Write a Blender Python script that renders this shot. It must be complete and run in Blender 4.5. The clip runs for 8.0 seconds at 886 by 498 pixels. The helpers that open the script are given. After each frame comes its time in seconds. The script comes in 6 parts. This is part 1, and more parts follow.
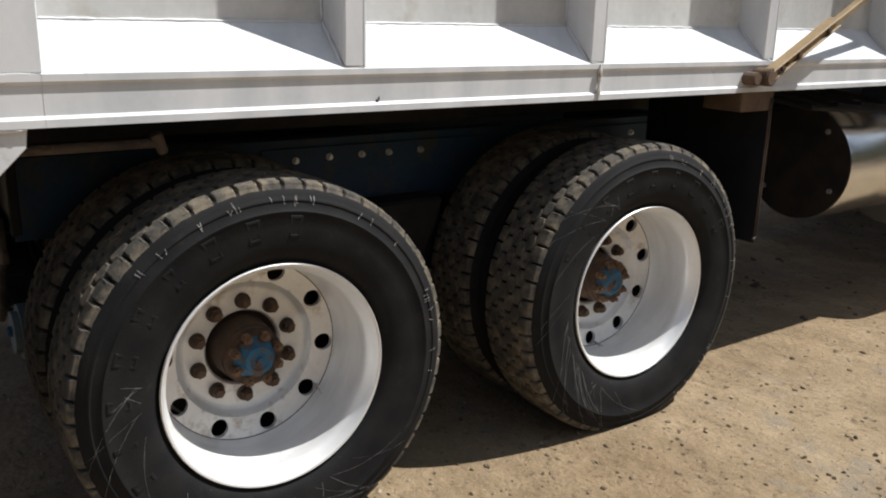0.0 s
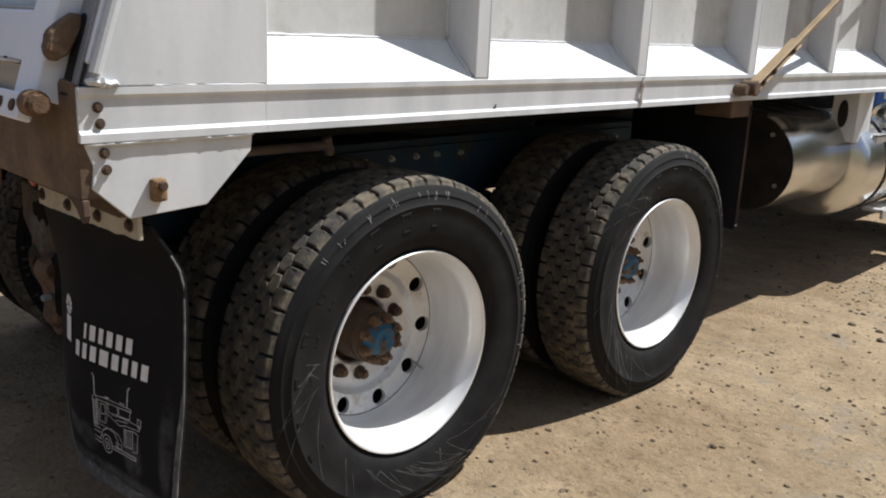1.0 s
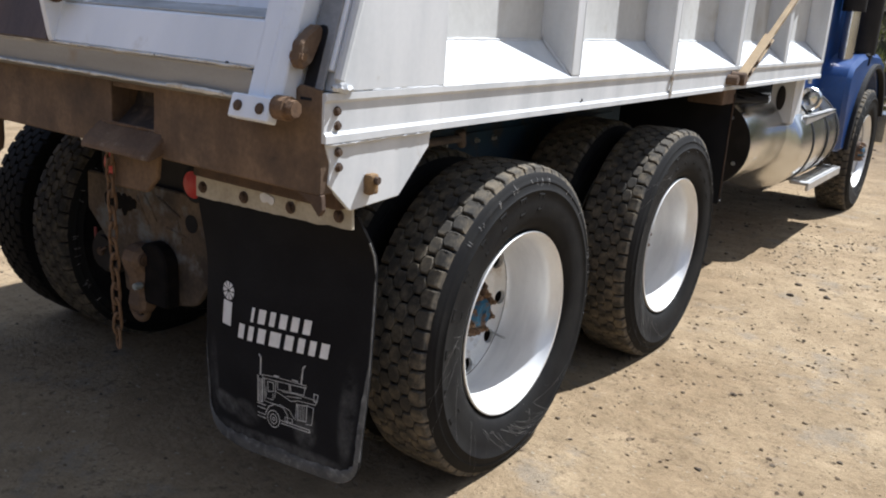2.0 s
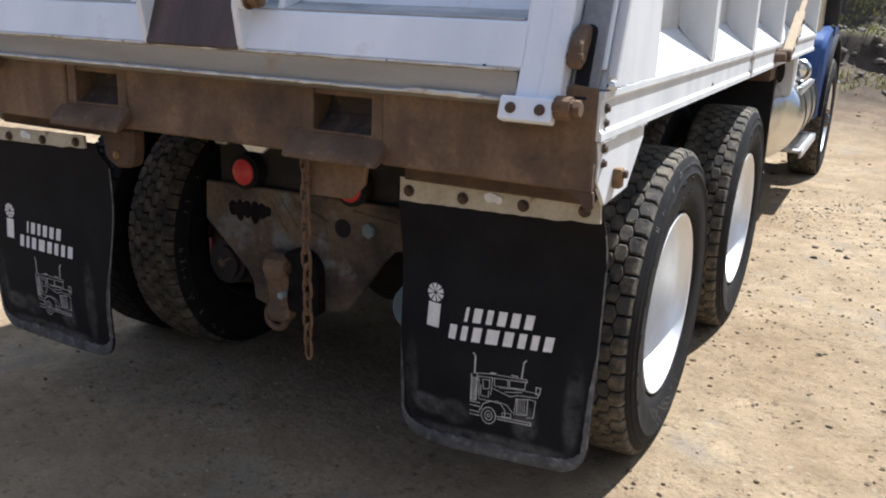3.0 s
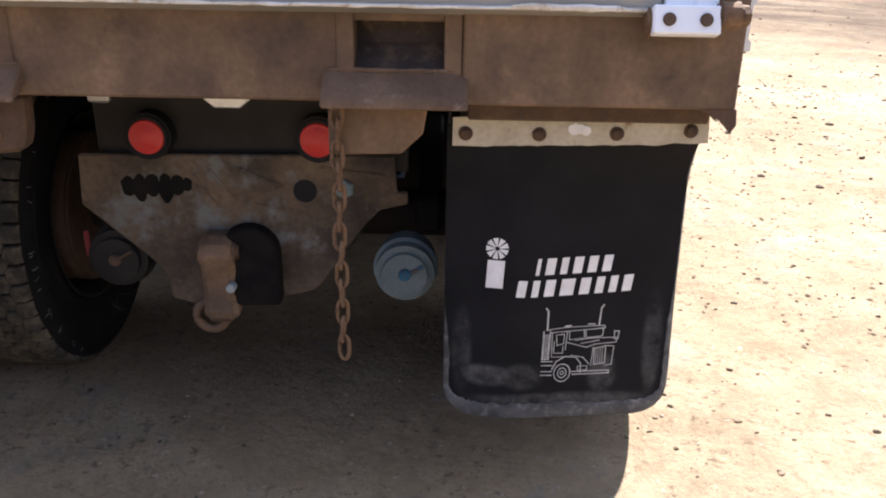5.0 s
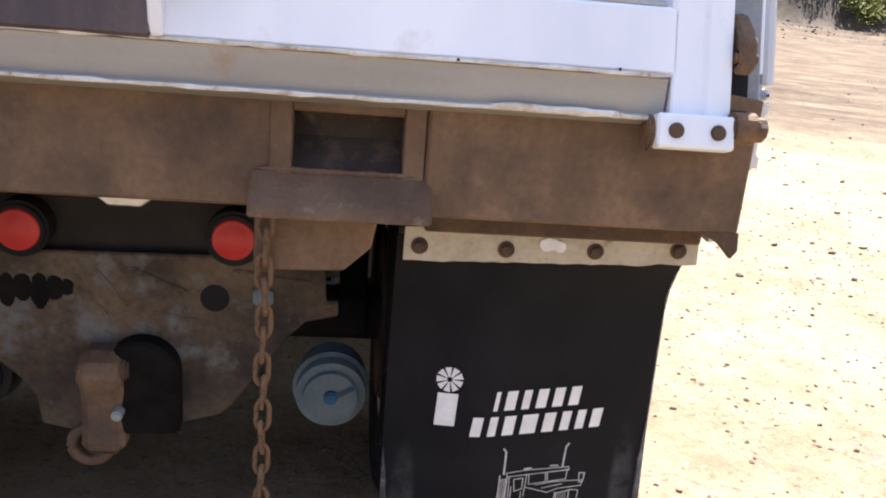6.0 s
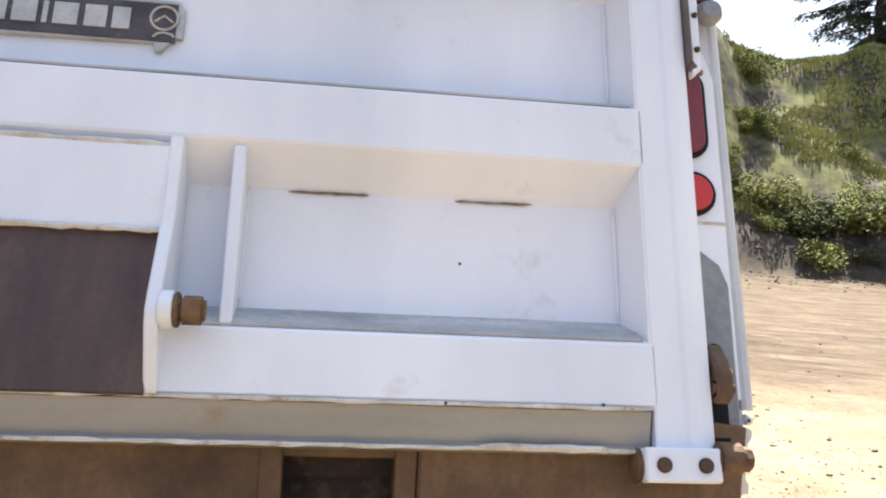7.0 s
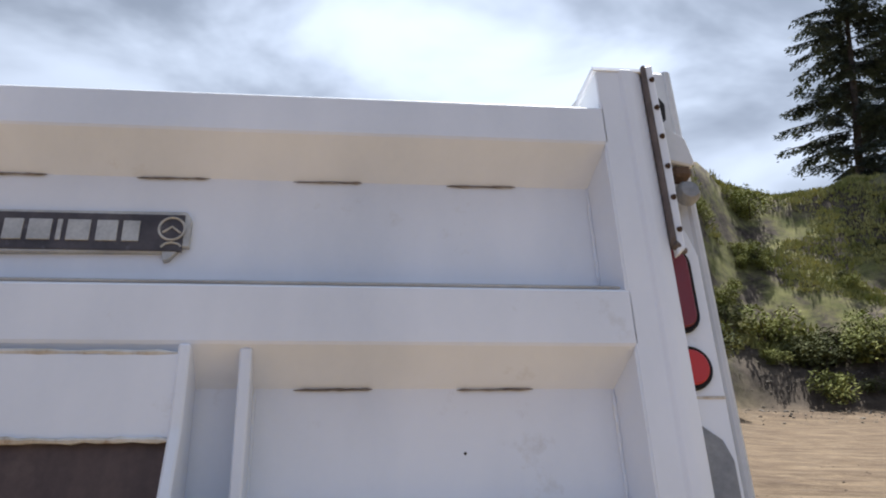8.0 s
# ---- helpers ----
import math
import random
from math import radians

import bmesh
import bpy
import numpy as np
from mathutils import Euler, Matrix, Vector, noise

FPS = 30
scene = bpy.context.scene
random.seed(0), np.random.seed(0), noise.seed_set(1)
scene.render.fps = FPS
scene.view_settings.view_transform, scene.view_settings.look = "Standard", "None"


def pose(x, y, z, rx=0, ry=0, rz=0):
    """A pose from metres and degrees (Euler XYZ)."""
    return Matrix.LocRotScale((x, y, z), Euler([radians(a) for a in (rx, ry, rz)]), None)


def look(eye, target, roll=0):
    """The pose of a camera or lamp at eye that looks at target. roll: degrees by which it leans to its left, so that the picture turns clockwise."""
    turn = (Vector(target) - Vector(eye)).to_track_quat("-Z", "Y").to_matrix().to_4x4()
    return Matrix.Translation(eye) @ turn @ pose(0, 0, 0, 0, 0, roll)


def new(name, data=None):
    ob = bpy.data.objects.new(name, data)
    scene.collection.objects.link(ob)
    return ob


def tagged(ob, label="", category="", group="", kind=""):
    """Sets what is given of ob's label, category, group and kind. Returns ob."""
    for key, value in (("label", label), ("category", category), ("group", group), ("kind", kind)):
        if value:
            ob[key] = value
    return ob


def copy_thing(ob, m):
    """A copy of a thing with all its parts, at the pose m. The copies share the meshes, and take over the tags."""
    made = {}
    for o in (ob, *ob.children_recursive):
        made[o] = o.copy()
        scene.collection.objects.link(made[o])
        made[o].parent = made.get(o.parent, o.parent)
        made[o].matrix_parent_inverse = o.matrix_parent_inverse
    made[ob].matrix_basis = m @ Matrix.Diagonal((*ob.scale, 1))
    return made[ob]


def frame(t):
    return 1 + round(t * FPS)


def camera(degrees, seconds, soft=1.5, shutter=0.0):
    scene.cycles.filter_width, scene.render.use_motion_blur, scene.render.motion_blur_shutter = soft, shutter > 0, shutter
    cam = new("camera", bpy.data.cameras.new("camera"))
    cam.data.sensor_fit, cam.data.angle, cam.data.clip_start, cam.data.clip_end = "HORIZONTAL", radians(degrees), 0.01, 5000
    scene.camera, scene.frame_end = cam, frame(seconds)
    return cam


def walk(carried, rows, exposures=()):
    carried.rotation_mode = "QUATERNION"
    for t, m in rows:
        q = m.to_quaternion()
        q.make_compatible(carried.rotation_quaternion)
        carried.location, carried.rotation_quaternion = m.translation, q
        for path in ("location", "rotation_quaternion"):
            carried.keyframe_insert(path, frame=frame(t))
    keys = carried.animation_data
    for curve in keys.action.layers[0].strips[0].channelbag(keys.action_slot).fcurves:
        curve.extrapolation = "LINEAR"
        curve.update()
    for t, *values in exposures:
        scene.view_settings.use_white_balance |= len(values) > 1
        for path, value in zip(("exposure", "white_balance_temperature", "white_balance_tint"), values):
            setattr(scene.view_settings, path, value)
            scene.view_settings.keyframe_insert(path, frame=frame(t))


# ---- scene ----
cam = camera(55.0, 8.0, soft=2.0)
PATH = [
    (0, (3.267, -0.025, 1.538), (1.686, 1.077, 1.002), 1.4),
    (0.5, (3.243, -0.5, 1.564), (1.79, 0.776, 1.052), 0.8),
    (1, (3.023, -0.877, 1.546), (1.665, 0.501, 1.037), 2.5),
    (1.2, (2.936, -1.029, 1.553), (1.603, 0.359, 1.008), 2.4),
    (2.3, (2.366, -1.787, 1.608), (1.341, -0.16, 1.059), 2.9),
    (2.5, (2.199, -1.89, 1.606), (1.184, -0.261, 1.043), 1.5),
    (3, (1.815, -2.113, 1.602), (0.926, -0.417, 1.024), 1.7),
    (3.5, (1.441, -2.235, 1.612), (0.765, -0.465, 0.972), 0.9),
    (4, (1.062, -2.206, 1.593), (0.534, -0.377, 0.981), 0.4),
    (4.5, (0.747, -2.167, 1.564), (0.531, -0.31, 0.854), 0.6),
    (4.7, (0.656, -2.128, 1.556), (0.529, -0.277, 0.808), 0.5),
    (5.8, (0.457, -1.641, 1.535), (0.665, 0.215, 0.82), 4.5),
    (6, (0.443, -1.625, 1.561), (0.678, 0.264, 0.95), 5.0),
    (6.5, (0.432, -1.606, 1.637), (0.709, 0.348, 1.316), 4.5),
    (7, (0.419, -1.623, 1.71), (0.67, 0.361, 1.685), 3.1),
    (7.5, (0.416, -1.647, 1.754), (0.647, 0.332, 1.93), 1.2),
    (8, (0.416, -1.673, 1.786), (0.649, 0.287, 2.11), 0.0),
]
walk(cam, [(t, look(eye, target, roll)) for t, eye, target, roll in PATH],
     exposures=[(0, 0.53, 6100, 10), (1.2, 0.63, 5950, 10), (2.3, 1.07, 5700, 10), (3.5, 1.38, 5640, 11), (4.5, 1.87, 5850, 16), (5.8, 2.1, 5680, 15),
                (6.5, 2.22, 6300, 13), (7.0, 1.98, 6120, 10), (7.5, 1.64, 5800, 11), (8.0, 1.1, 6050, 11)])

# ---- world and sun ----
SUN_FROM = Vector((0.255, 0.6, 1.0)).normalized()
world = bpy.data.worlds.new("world")
scene.world = world
world.use_nodes = True
wn, wl = world.node_tree.nodes, world.node_tree.links
wn.clear()
w_out = wn.new("ShaderNodeOutputWorld")
w_bg = wn.new("ShaderNodeBackground")
w_sky = wn.new("ShaderNodeTexSky")
w_sky.sky_type = "NISHITA"
w_sky.sun_disc = False
w_sky.sun_elevation = math.asin(SUN_FROM.z)
w_sky.sun_rotation = math.atan2(SUN_FROM.x, SUN_FROM.y)
w_sky.dust_density = 2.0
w_co = wn.new("ShaderNodeTexCoord")
w_map = wn.new("ShaderNodeMapping")
w_map.inputs["Location"].default_value = (0.35, 0.1, 0.0)
w_map.inputs["Scale"].default_value = (1.0, 1.0, 1.8)
w_noise = wn.new("ShaderNodeTexNoise")
w_noise.inputs["Scale"].default_value = 2.6
w_noise.inputs["Detail"].default_value = 7.0
w_noise.inputs["Roughness"].default_value = 0.55
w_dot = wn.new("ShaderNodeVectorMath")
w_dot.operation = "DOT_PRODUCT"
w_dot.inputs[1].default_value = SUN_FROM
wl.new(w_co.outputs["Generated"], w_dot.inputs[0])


def sky_range(src, f0, f1, t0, t1):
    n = wn.new("ShaderNodeMapRange")
    n.interpolation_type = "SMOOTHSTEP"
    n.inputs["From Min"].default_value, n.inputs["From Max"].default_value = f0, f1
    n.inputs["To Min"].default_value, n.inputs["To Max"].default_value = t0, t1
    wl.new(src, n.inputs["Value"])
    return n.outputs["Result"]


def sky_mix(fac, a, b):
    n = wn.new("ShaderNodeMix")
    n.data_type = "RGBA"
    wl.new(fac, n.inputs["Factor"])
    for key, v in (("A", a), ("B", b)):
        if isinstance(v, tuple):
            n.inputs[key].default_value = (*v, 1)
        else:
            wl.new(v, n.inputs[key])
    return n.outputs["Result"]


w_noise2 = wn.new("ShaderNodeTexNoise")
w_noise2.inputs["Scale"].default_value = 3.0
w_noise2.inputs["Detail"].default_value = 5.0
w_noise2.inputs["Distortion"].default_value = 0.3
wl.new(w_co.outputs["Generated"], w_map.inputs["Vector"])
wl.new(w_map.outputs["Vector"], w_noise.inputs["Vector"])
wl.new(w_map.outputs["Vector"], w_noise2.inputs["Vector"])
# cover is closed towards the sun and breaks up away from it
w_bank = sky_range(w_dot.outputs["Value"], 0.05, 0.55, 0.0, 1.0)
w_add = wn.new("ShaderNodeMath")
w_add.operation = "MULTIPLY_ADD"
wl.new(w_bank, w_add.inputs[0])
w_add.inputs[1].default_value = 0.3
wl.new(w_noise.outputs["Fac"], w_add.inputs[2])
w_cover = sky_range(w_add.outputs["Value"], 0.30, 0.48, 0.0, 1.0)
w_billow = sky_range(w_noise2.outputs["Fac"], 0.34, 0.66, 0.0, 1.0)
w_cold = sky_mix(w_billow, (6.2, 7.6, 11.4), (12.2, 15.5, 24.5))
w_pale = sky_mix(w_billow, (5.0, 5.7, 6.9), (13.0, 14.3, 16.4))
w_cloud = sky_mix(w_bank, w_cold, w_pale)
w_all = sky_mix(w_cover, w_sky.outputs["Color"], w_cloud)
# thin cloud glows near the sun
w_near = sky_range(w_dot.outputs["Value"], 0.45, 0.93, 0.82, 1.65)
w_far = sky_range(w_dot.outputs["Value"], -0.2, 0.5, 0.85, 1.0)
w_glow = wn.new("ShaderNodeMath")
w_glow.operation = "MULTIPLY"
wl.new(w_near, w_glow.inputs[0])
wl.new(w_far, w_glow.inputs[1])
w_mul = wn.new("ShaderNodeVectorMath")
w_mul.operation = "SCALE"
w_bg.inputs["Strength"].default_value = 0.0235
wl.new(w_all, w_mul.inputs[0])
wl.new(w_glow.outputs["Value"], w_mul.inputs["Scale"])
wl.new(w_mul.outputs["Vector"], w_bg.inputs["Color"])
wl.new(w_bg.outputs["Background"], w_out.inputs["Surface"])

sun_data = bpy.data.lights.new("sun", "SUN")
sun_data.energy = 5.0
sun_data.angle = radians(0.6)
sun_data.color = (1.0, 0.945, 0.86)
sun = new("sun", sun_data)
sun.matrix_world = look((0, 0, 30), Vector((0, 0, 30)) - SUN_FROM)


# ---- materials ----
def surface(name, c1, c2, scale=8.0, rough=0.6, metal=0.0, bump=0.1, fine=120.0, spots=None, spot_scale=14.0, spot_at=(0.58, 0.68),
            rough2=None, coat=0.0, fine_amount=0.25, streak=None, gloss=0.5):
    """A node material: two colours mixed by broad noise, fine grain on top, optional stains of a third colour, and relief."""
    m = bpy.data.materials.new(name)
    m.use_nodes = True
    nodes, links = m.node_tree.nodes, m.node_tree.links
    b = nodes["Principled BSDF"]
    co = nodes.new("ShaderNodeTexCoord")
    vec = co.outputs["Object"]
    if streak:
        mp = nodes.new("ShaderNodeMapping")
        mp.inputs["Scale"].default_value = streak
        links.new(vec, mp.inputs["Vector"])
        vec = mp.outputs["Vector"]
    big = nodes.new("ShaderNodeTexNoise")
    big.inputs["Scale"].default_value = scale
    big.inputs["Detail"].default_value = 6.0
    links.new(vec, big.inputs["Vector"])
    ramp = nodes.new("ShaderNodeValToRGB")
    ramp.color_ramp.elements[0].position, ramp.color_ramp.elements[1].position = 0.35, 0.65
    ramp.color_ramp.elements[0].color, ramp.color_ramp.elements[1].color = (*c1, 1), (*c2, 1)
    links.new(big.outputs["Fac"], ramp.inputs["Fac"])
    small = nodes.new("ShaderNodeTexNoise")
    small.inputs["Scale"].default_value = fine
    small.inputs["Detail"].default_value = 3.0
    links.new(co.outputs["Object"], small.inputs["Vector"])
    grain = nodes.new("ShaderNodeMix")
    grain.data_type, grain.blend_type = "RGBA", "OVERLAY"
    grain.inputs["Factor"].default_value = fine_amount
    links.new(ramp.outputs["Color"], grain.inputs["A"])
    links.new(small.outputs["Fac"], grain.inputs["B"])
    colour = grain.outputs["Result"]
    if spots:
        st = nodes.new("ShaderNodeTexNoise")
        st.inputs["Scale"].default_value = spot_scale
        st.inputs["Detail"].default_value = 8.0
        st.inputs["Roughness"].default_value = 0.65
        links.new(co.outputs["Object"], st.inputs["Vector"])
        sr = nodes.new("ShaderNodeValToRGB")
        sr.color_ramp.elements[0].position, sr.color_ramp.elements[1].position = spot_at
        links.new(st.outputs["Fac"], sr.inputs["Fac"])
        mx = nodes.new("ShaderNodeMix")
        mx.data_type = "RGBA"
        links.new(sr.outputs["Color"], mx.inputs["Factor"])
        links.new(colour, mx.inputs["A"])
        mx.inputs["B"].default_value = (*spots, 1)
        colour = mx.outputs["Result"]
    links.new(colour, b.inputs["Base Color"])
    rr = nodes.new("ShaderNodeMapRange")
    rr.inputs["To Min"].default_value = rough
    rr.inputs["To Max"].default_value = rough2 if rough2 is not None else min(1.0, rough + 0.18)
    links.new(big.outputs["Fac"], rr.inputs["Value"])
    links.new(rr.outputs["Result"], b.inputs["Roughness"])
    b.inputs["Metallic"].default_value = metal
    b.inputs["Coat Weight"].default_value = coat
    b.inputs["Specular IOR Level"].default_value = gloss
    if bump:
        bp = nodes.new("ShaderNodeBump")
        bp.inputs["Strength"].default_value = bump
        bp.inputs["Distance"].default_value = 0.004
        links.new(small.outputs["Fac"], bp.inputs["Height"])
        links.new(bp.outputs["Normal"], b.inputs["Normal"])
    return m


WHITE = surface("white_paint", (0.52, 0.535, 0.55), (0.63, 0.637, 0.645), 3.0, 0.4, 0.0, 0.015, 60, (0.42, 0.40, 0.36), 9.0, (0.66, 0.8), fine_amount=0.08, streak=(3.0, 3.0, 0.5))
WHITE_GATE = surface("white_gate_paint", (0.675, 0.71, 0.765), (0.82, 0.845, 0.89), 1.8, 0.3, 0.0, 0.012, 70, (0.5, 0.47, 0.42), 6.0, (0.62, 0.85), fine_amount=0.06, streak=(1.6, 1.0, 0.7))
GRIME = surface("grey_ledge_grime", (0.3, 0.31, 0.32), (0.5, 0.51, 0.52), 5.0, 0.8, 0.0, 0.1, 60, (0.25, 0.22, 0.18), 12, (0.6, 0.8), streak=(0.6, 2, 2))
PILLAR_GREY = surface("dull_grey_plate", (0.2, 0.205, 0.215), (0.29, 0.295, 0.3), 9, 0.5, 0.2, 0.1, 90, (0.16, 0.13, 0.1), 10, (0.58, 0.78))
BROWN_RUBBER = surface("weathered_brown_seal", (0.1, 0.082, 0.076), (0.17, 0.14, 0.13), 14, 0.8, 0.0, 0.2, 110)
WALL_PAINT = surface("weathered_white_wall", (0.42, 0.42, 0.41), (0.62, 0.62, 0.6), 2.5, 0.55, 0.0, 0.06, 50, (0.36, 0.33, 0.27), 5.0, (0.56, 0.8), fine_amount=0.12, streak=(2, 1.2, 0.4))
WELD = surface("rust_stained_weld", (0.12, 0.09, 0.075), (0.26, 0.22, 0.19), 30, 0.7, 0.2, 0.3, 120, (0.42, 0.4, 0.37), 22, (0.55, 0.7))
GREY_STEEL = surface("bare_steel_strip", (0.27, 0.262, 0.24), (0.39, 0.38, 0.35), 2.5, 0.45, 0.45, 0.03, 80, (0.27, 0.2, 0.13), 7, (0.58, 0.76), streak=(0.5, 1, 3.5), fine_amount=0.06)
CAULK = surface("dirty_seam", (0.66, 0.655, 0.63), (0.5, 0.45, 0.37), 12.0, 0.7, 0.0, 0.3, 90, (0.3, 0.2, 0.11), 25, (0.55, 0.68))
RUST = surface("rusty_beam", (0.11, 0.069, 0.041), (0.198, 0.128, 0.076), 3.4, 0.68, 0.1, 0.3, 70, (0.05, 0.034, 0.025), 4.5, (0.49, 0.74), streak=(2.6, 2.2, 0.6), fine_amount=0.32)
RUST_DARK = surface("dark_rust", (0.055, 0.036, 0.026), (0.105, 0.066, 0.042), 10.0, 0.8, 0.15, 0.4, 120, (0.125, 0.073, 0.038), 18, (0.55, 0.72))
RUST_BRIGHT = surface("bright_rust", (0.1, 0.058, 0.033), (0.2, 0.118, 0.06), 25.0, 0.75, 0.1, 0.35, 150, (0.08, 0.05, 0.035), 22, (0.5, 0.7))
OCHRE = surface("ochre_rust", (0.15, 0.09, 0.04), (0.3, 0.19, 0.085), 25.0, 0.8, 0.05, 0.35, 150, (0.09, 0.05, 0.03), 30, (0.55, 0.7))
STEP_STEEL = surface("worn_step_steel", (0.085, 0.052, 0.033), (0.15, 0.098, 0.062), 9.0, 0.85, 0.05, 0.5, 110, (0.24, 0.19, 0.145), 17, (0.58, 0.76))
DARK_BROWN = surface("blackish_rust", (0.03, 0.024, 0.021), (0.075, 0.055, 0.042), 9.0, 0.85, 0.05, 0.4, 110, (0.16, 0.115, 0.075), 13, (0.52, 0.7))
PLATE = surface("scraped_tow_plate", (0.03, 0.023, 0.018), (0.14, 0.102, 0.066), 4.5, 0.8, 0.1, 0.5, 60, (0.15, 0.155, 0.148), 6.0, (0.55, 0.66), fine_amount=0.5)
# black that stands for the shade inside the hitch and plate hollows
HOLLOW_SHADE = surface("hollow_shade", (0.006, 0.006, 0.006), (0.014, 0.012, 0.011), 14, 0.8, 0.0, 0.2, 90, (0.02, 0.016, 0.013), 20, (0.6, 0.8), gloss=0.1)
CAN = surface("blue_grey_brake_can", (0.1, 0.14, 0.155), (0.16, 0.2, 0.21), 9, 0.55, 0.1, 0.15, 90, (0.2, 0.15, 0.09), 10, (0.58, 0.75))
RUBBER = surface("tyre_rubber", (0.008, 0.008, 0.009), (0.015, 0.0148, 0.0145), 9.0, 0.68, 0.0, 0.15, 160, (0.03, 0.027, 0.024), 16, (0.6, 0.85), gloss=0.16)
TREAD = surface("dusty_tread", (0.036, 0.033, 0.029), (0.07, 0.062, 0.05), 9.0, 0.85, 0.0, 0.35, 170, (0.21, 0.172, 0.118), 17, (0.44, 0.72), fine_amount=0.4)
SCUFF = surface("pale_scuff", (0.16, 0.155, 0.15), (0.33, 0.32, 0.31), 30.0, 0.8, 0.0, 0.1)
EDGE = surface("worn_rubber_edge", (0.07, 0.07, 0.07), (0.2, 0.2, 0.195), 20.0, 0.8, 0.0, 0.2)
RIM = surface("polished_wheel_rim", (0.72, 0.72, 0.715), (0.82, 0.82, 0.81), 5.0, 0.36, 0.4, 0.04, 60, (0.5, 0.46, 0.4), 9, (0.6, 0.85), fine_amount=0.1, streak=(5, 1, 1))
DISC = surface("dirty_wheel_disc", (0.66, 0.655, 0.645), (0.78, 0.78, 0.77), 6.0, 0.36, 0.45, 0.08, 60, (0.33, 0.25, 0.17), 13, (0.57, 0.76), fine_amount=0.2)
BLUE_HUB = surface("blue_hub_paint", (0.012, 0.08, 0.15), (0.022, 0.13, 0.23), 20, 0.6, 0.0, 0.3, 120, (0.085, 0.05, 0.032), 26, (0.48, 0.58))
BLUE_FRAME = surface("blue_frame_paint", (0.006, 0.022, 0.05), (0.012, 0.04, 0.08), 5, 0.55, 0.0, 0.15, 80, (0.05, 0.045, 0.04), 8, (0.5, 0.66))
BLUE_CAB = surface("blue_cab_paint", (0.004, 0.035, 0.15), (0.006, 0.05, 0.2), 3, 0.3, 0.0, 0.02, 60, coat=0.25)
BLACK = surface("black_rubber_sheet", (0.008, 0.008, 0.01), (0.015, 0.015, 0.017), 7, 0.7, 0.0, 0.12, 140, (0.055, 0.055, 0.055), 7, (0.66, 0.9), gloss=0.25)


def flap_rubber():
    """Black sheet rubber with grey smears of dried dust low down."""
    m = surface("flap_rubber", (0.007, 0.007, 0.0085), (0.012, 0.012, 0.0135), 7, 0.7, 0.0, 0.12, 140, (0.024, 0.024, 0.025), 5, (0.6, 0.9), gloss=0.14)
    nodes, links = m.node_tree.nodes, m.node_tree.links
    b = nodes["Principled BSDF"]
    co = nodes.new("ShaderNodeTexCoord")
    base = b.inputs["Base Color"].links[0].from_socket
    smear = nodes.new("ShaderNodeTexNoise")
    smear.inputs["Scale"].default_value = 13
    smear.inputs["Detail"].default_value = 10
    smear.inputs["Roughness"].default_value = 0.72
    links.new(co.outputs["Object"], smear.inputs["Vector"])
    grade = nodes.new("ShaderNodeMapRange")
    grade.inputs["From Min"].default_value, grade.inputs["From Max"].default_value = 0.36, 0.72
    links.new(smear.outputs["Fac"], grade.inputs["Value"])
    total = None
    # middle (x, z) and half sizes of each smear
    for x, z, rx, rz, amount in ((0.665, 0.372, 0.085, 0.036, 0.85), (0.765, 0.37, 0.06, 0.045, 0.5), (0.985, 0.372, 0.042, 0.065, 0.75), (0.87, 0.292, 0.26, 0.03, 0.7), (0.6, 0.44, 0.03, 0.14, 0.4), (1.12, 0.45, 0.03, 0.16, 0.5)):
        mp = nodes.new("ShaderNodeMapping")
        mp.inputs["Location"].default_value = (-x / rx, 0, -z / rz)
        mp.inputs["Scale"].default_value = (1 / rx, 0, 1 / rz)
        links.new(co.outputs["Object"], mp.inputs["Vector"])
        ln = nodes.new("ShaderNodeVectorMath")
        ln.operation = "LENGTH"
        links.new(mp.outputs["Vector"], ln.inputs[0])
        fade = nodes.new("ShaderNodeMapRange")
        fade.interpolation_type = "SMOOTHSTEP"
        fade.inputs["From Min"].default_value, fade.inputs["From Max"].default_value = 1.15, 0.55
        fade.inputs["To Max"].default_value = amount
        links.new(ln.outputs["Value"], fade.inputs["Value"])
        if total is None:
            total = fade.outputs["Result"]
        else:
            mx = nodes.new("ShaderNodeMath")
            mx.operation = "MAXIMUM"
            links.new(total, mx.inputs[0])
            links.new(fade.outputs["Result"], mx.inputs[1])
            total = mx.outputs["Value"]
    mul = nodes.new("ShaderNodeMath")
    mul.operation = "MULTIPLY"
    links.new(total, mul.inputs[0])
    links.new(grade.outputs["Result"], mul.inputs[1])
    mix = nodes.new("ShaderNodeMix")
    mix.data_type = "RGBA"
    links.new(mul.outputs["Value"], mix.inputs["Factor"])
    links.new(base, mix.inputs["A"])
    mix.inputs["B"].default_value = (0.15, 0.15, 0.147, 1)
    links.new(mix.outputs["Result"], b.inputs["Base Color"])
    return m


FLAP = flap_rubber()
BLACK_DIRTY = surface("dusty_black_rubber", (0.045, 0.045, 0.046), (0.105, 0.105, 0.104), 15, 0.8, 0.0, 0.25, 140, (0.2, 0.2, 0.195), 30, (0.54, 0.74))
BLACK_STEEL = surface("black_steel", (0.012, 0.011, 0.011), (0.026, 0.023, 0.021), 8, 0.6, 0.1, 0.1, gloss=0.3)
PRINT = surface("white_print", (0.62, 0.62, 0.62), (0.74, 0.74, 0.74), 30, 0.6, 0.0, 0.05, 200, (0.2, 0.2, 0.2), 60, (0.66, 0.75))
PRINT_THIN = surface("thin_grey_print", (0.33, 0.33, 0.33), (0.48, 0.48, 0.47), 30, 0.7, 0.0, 0.05)
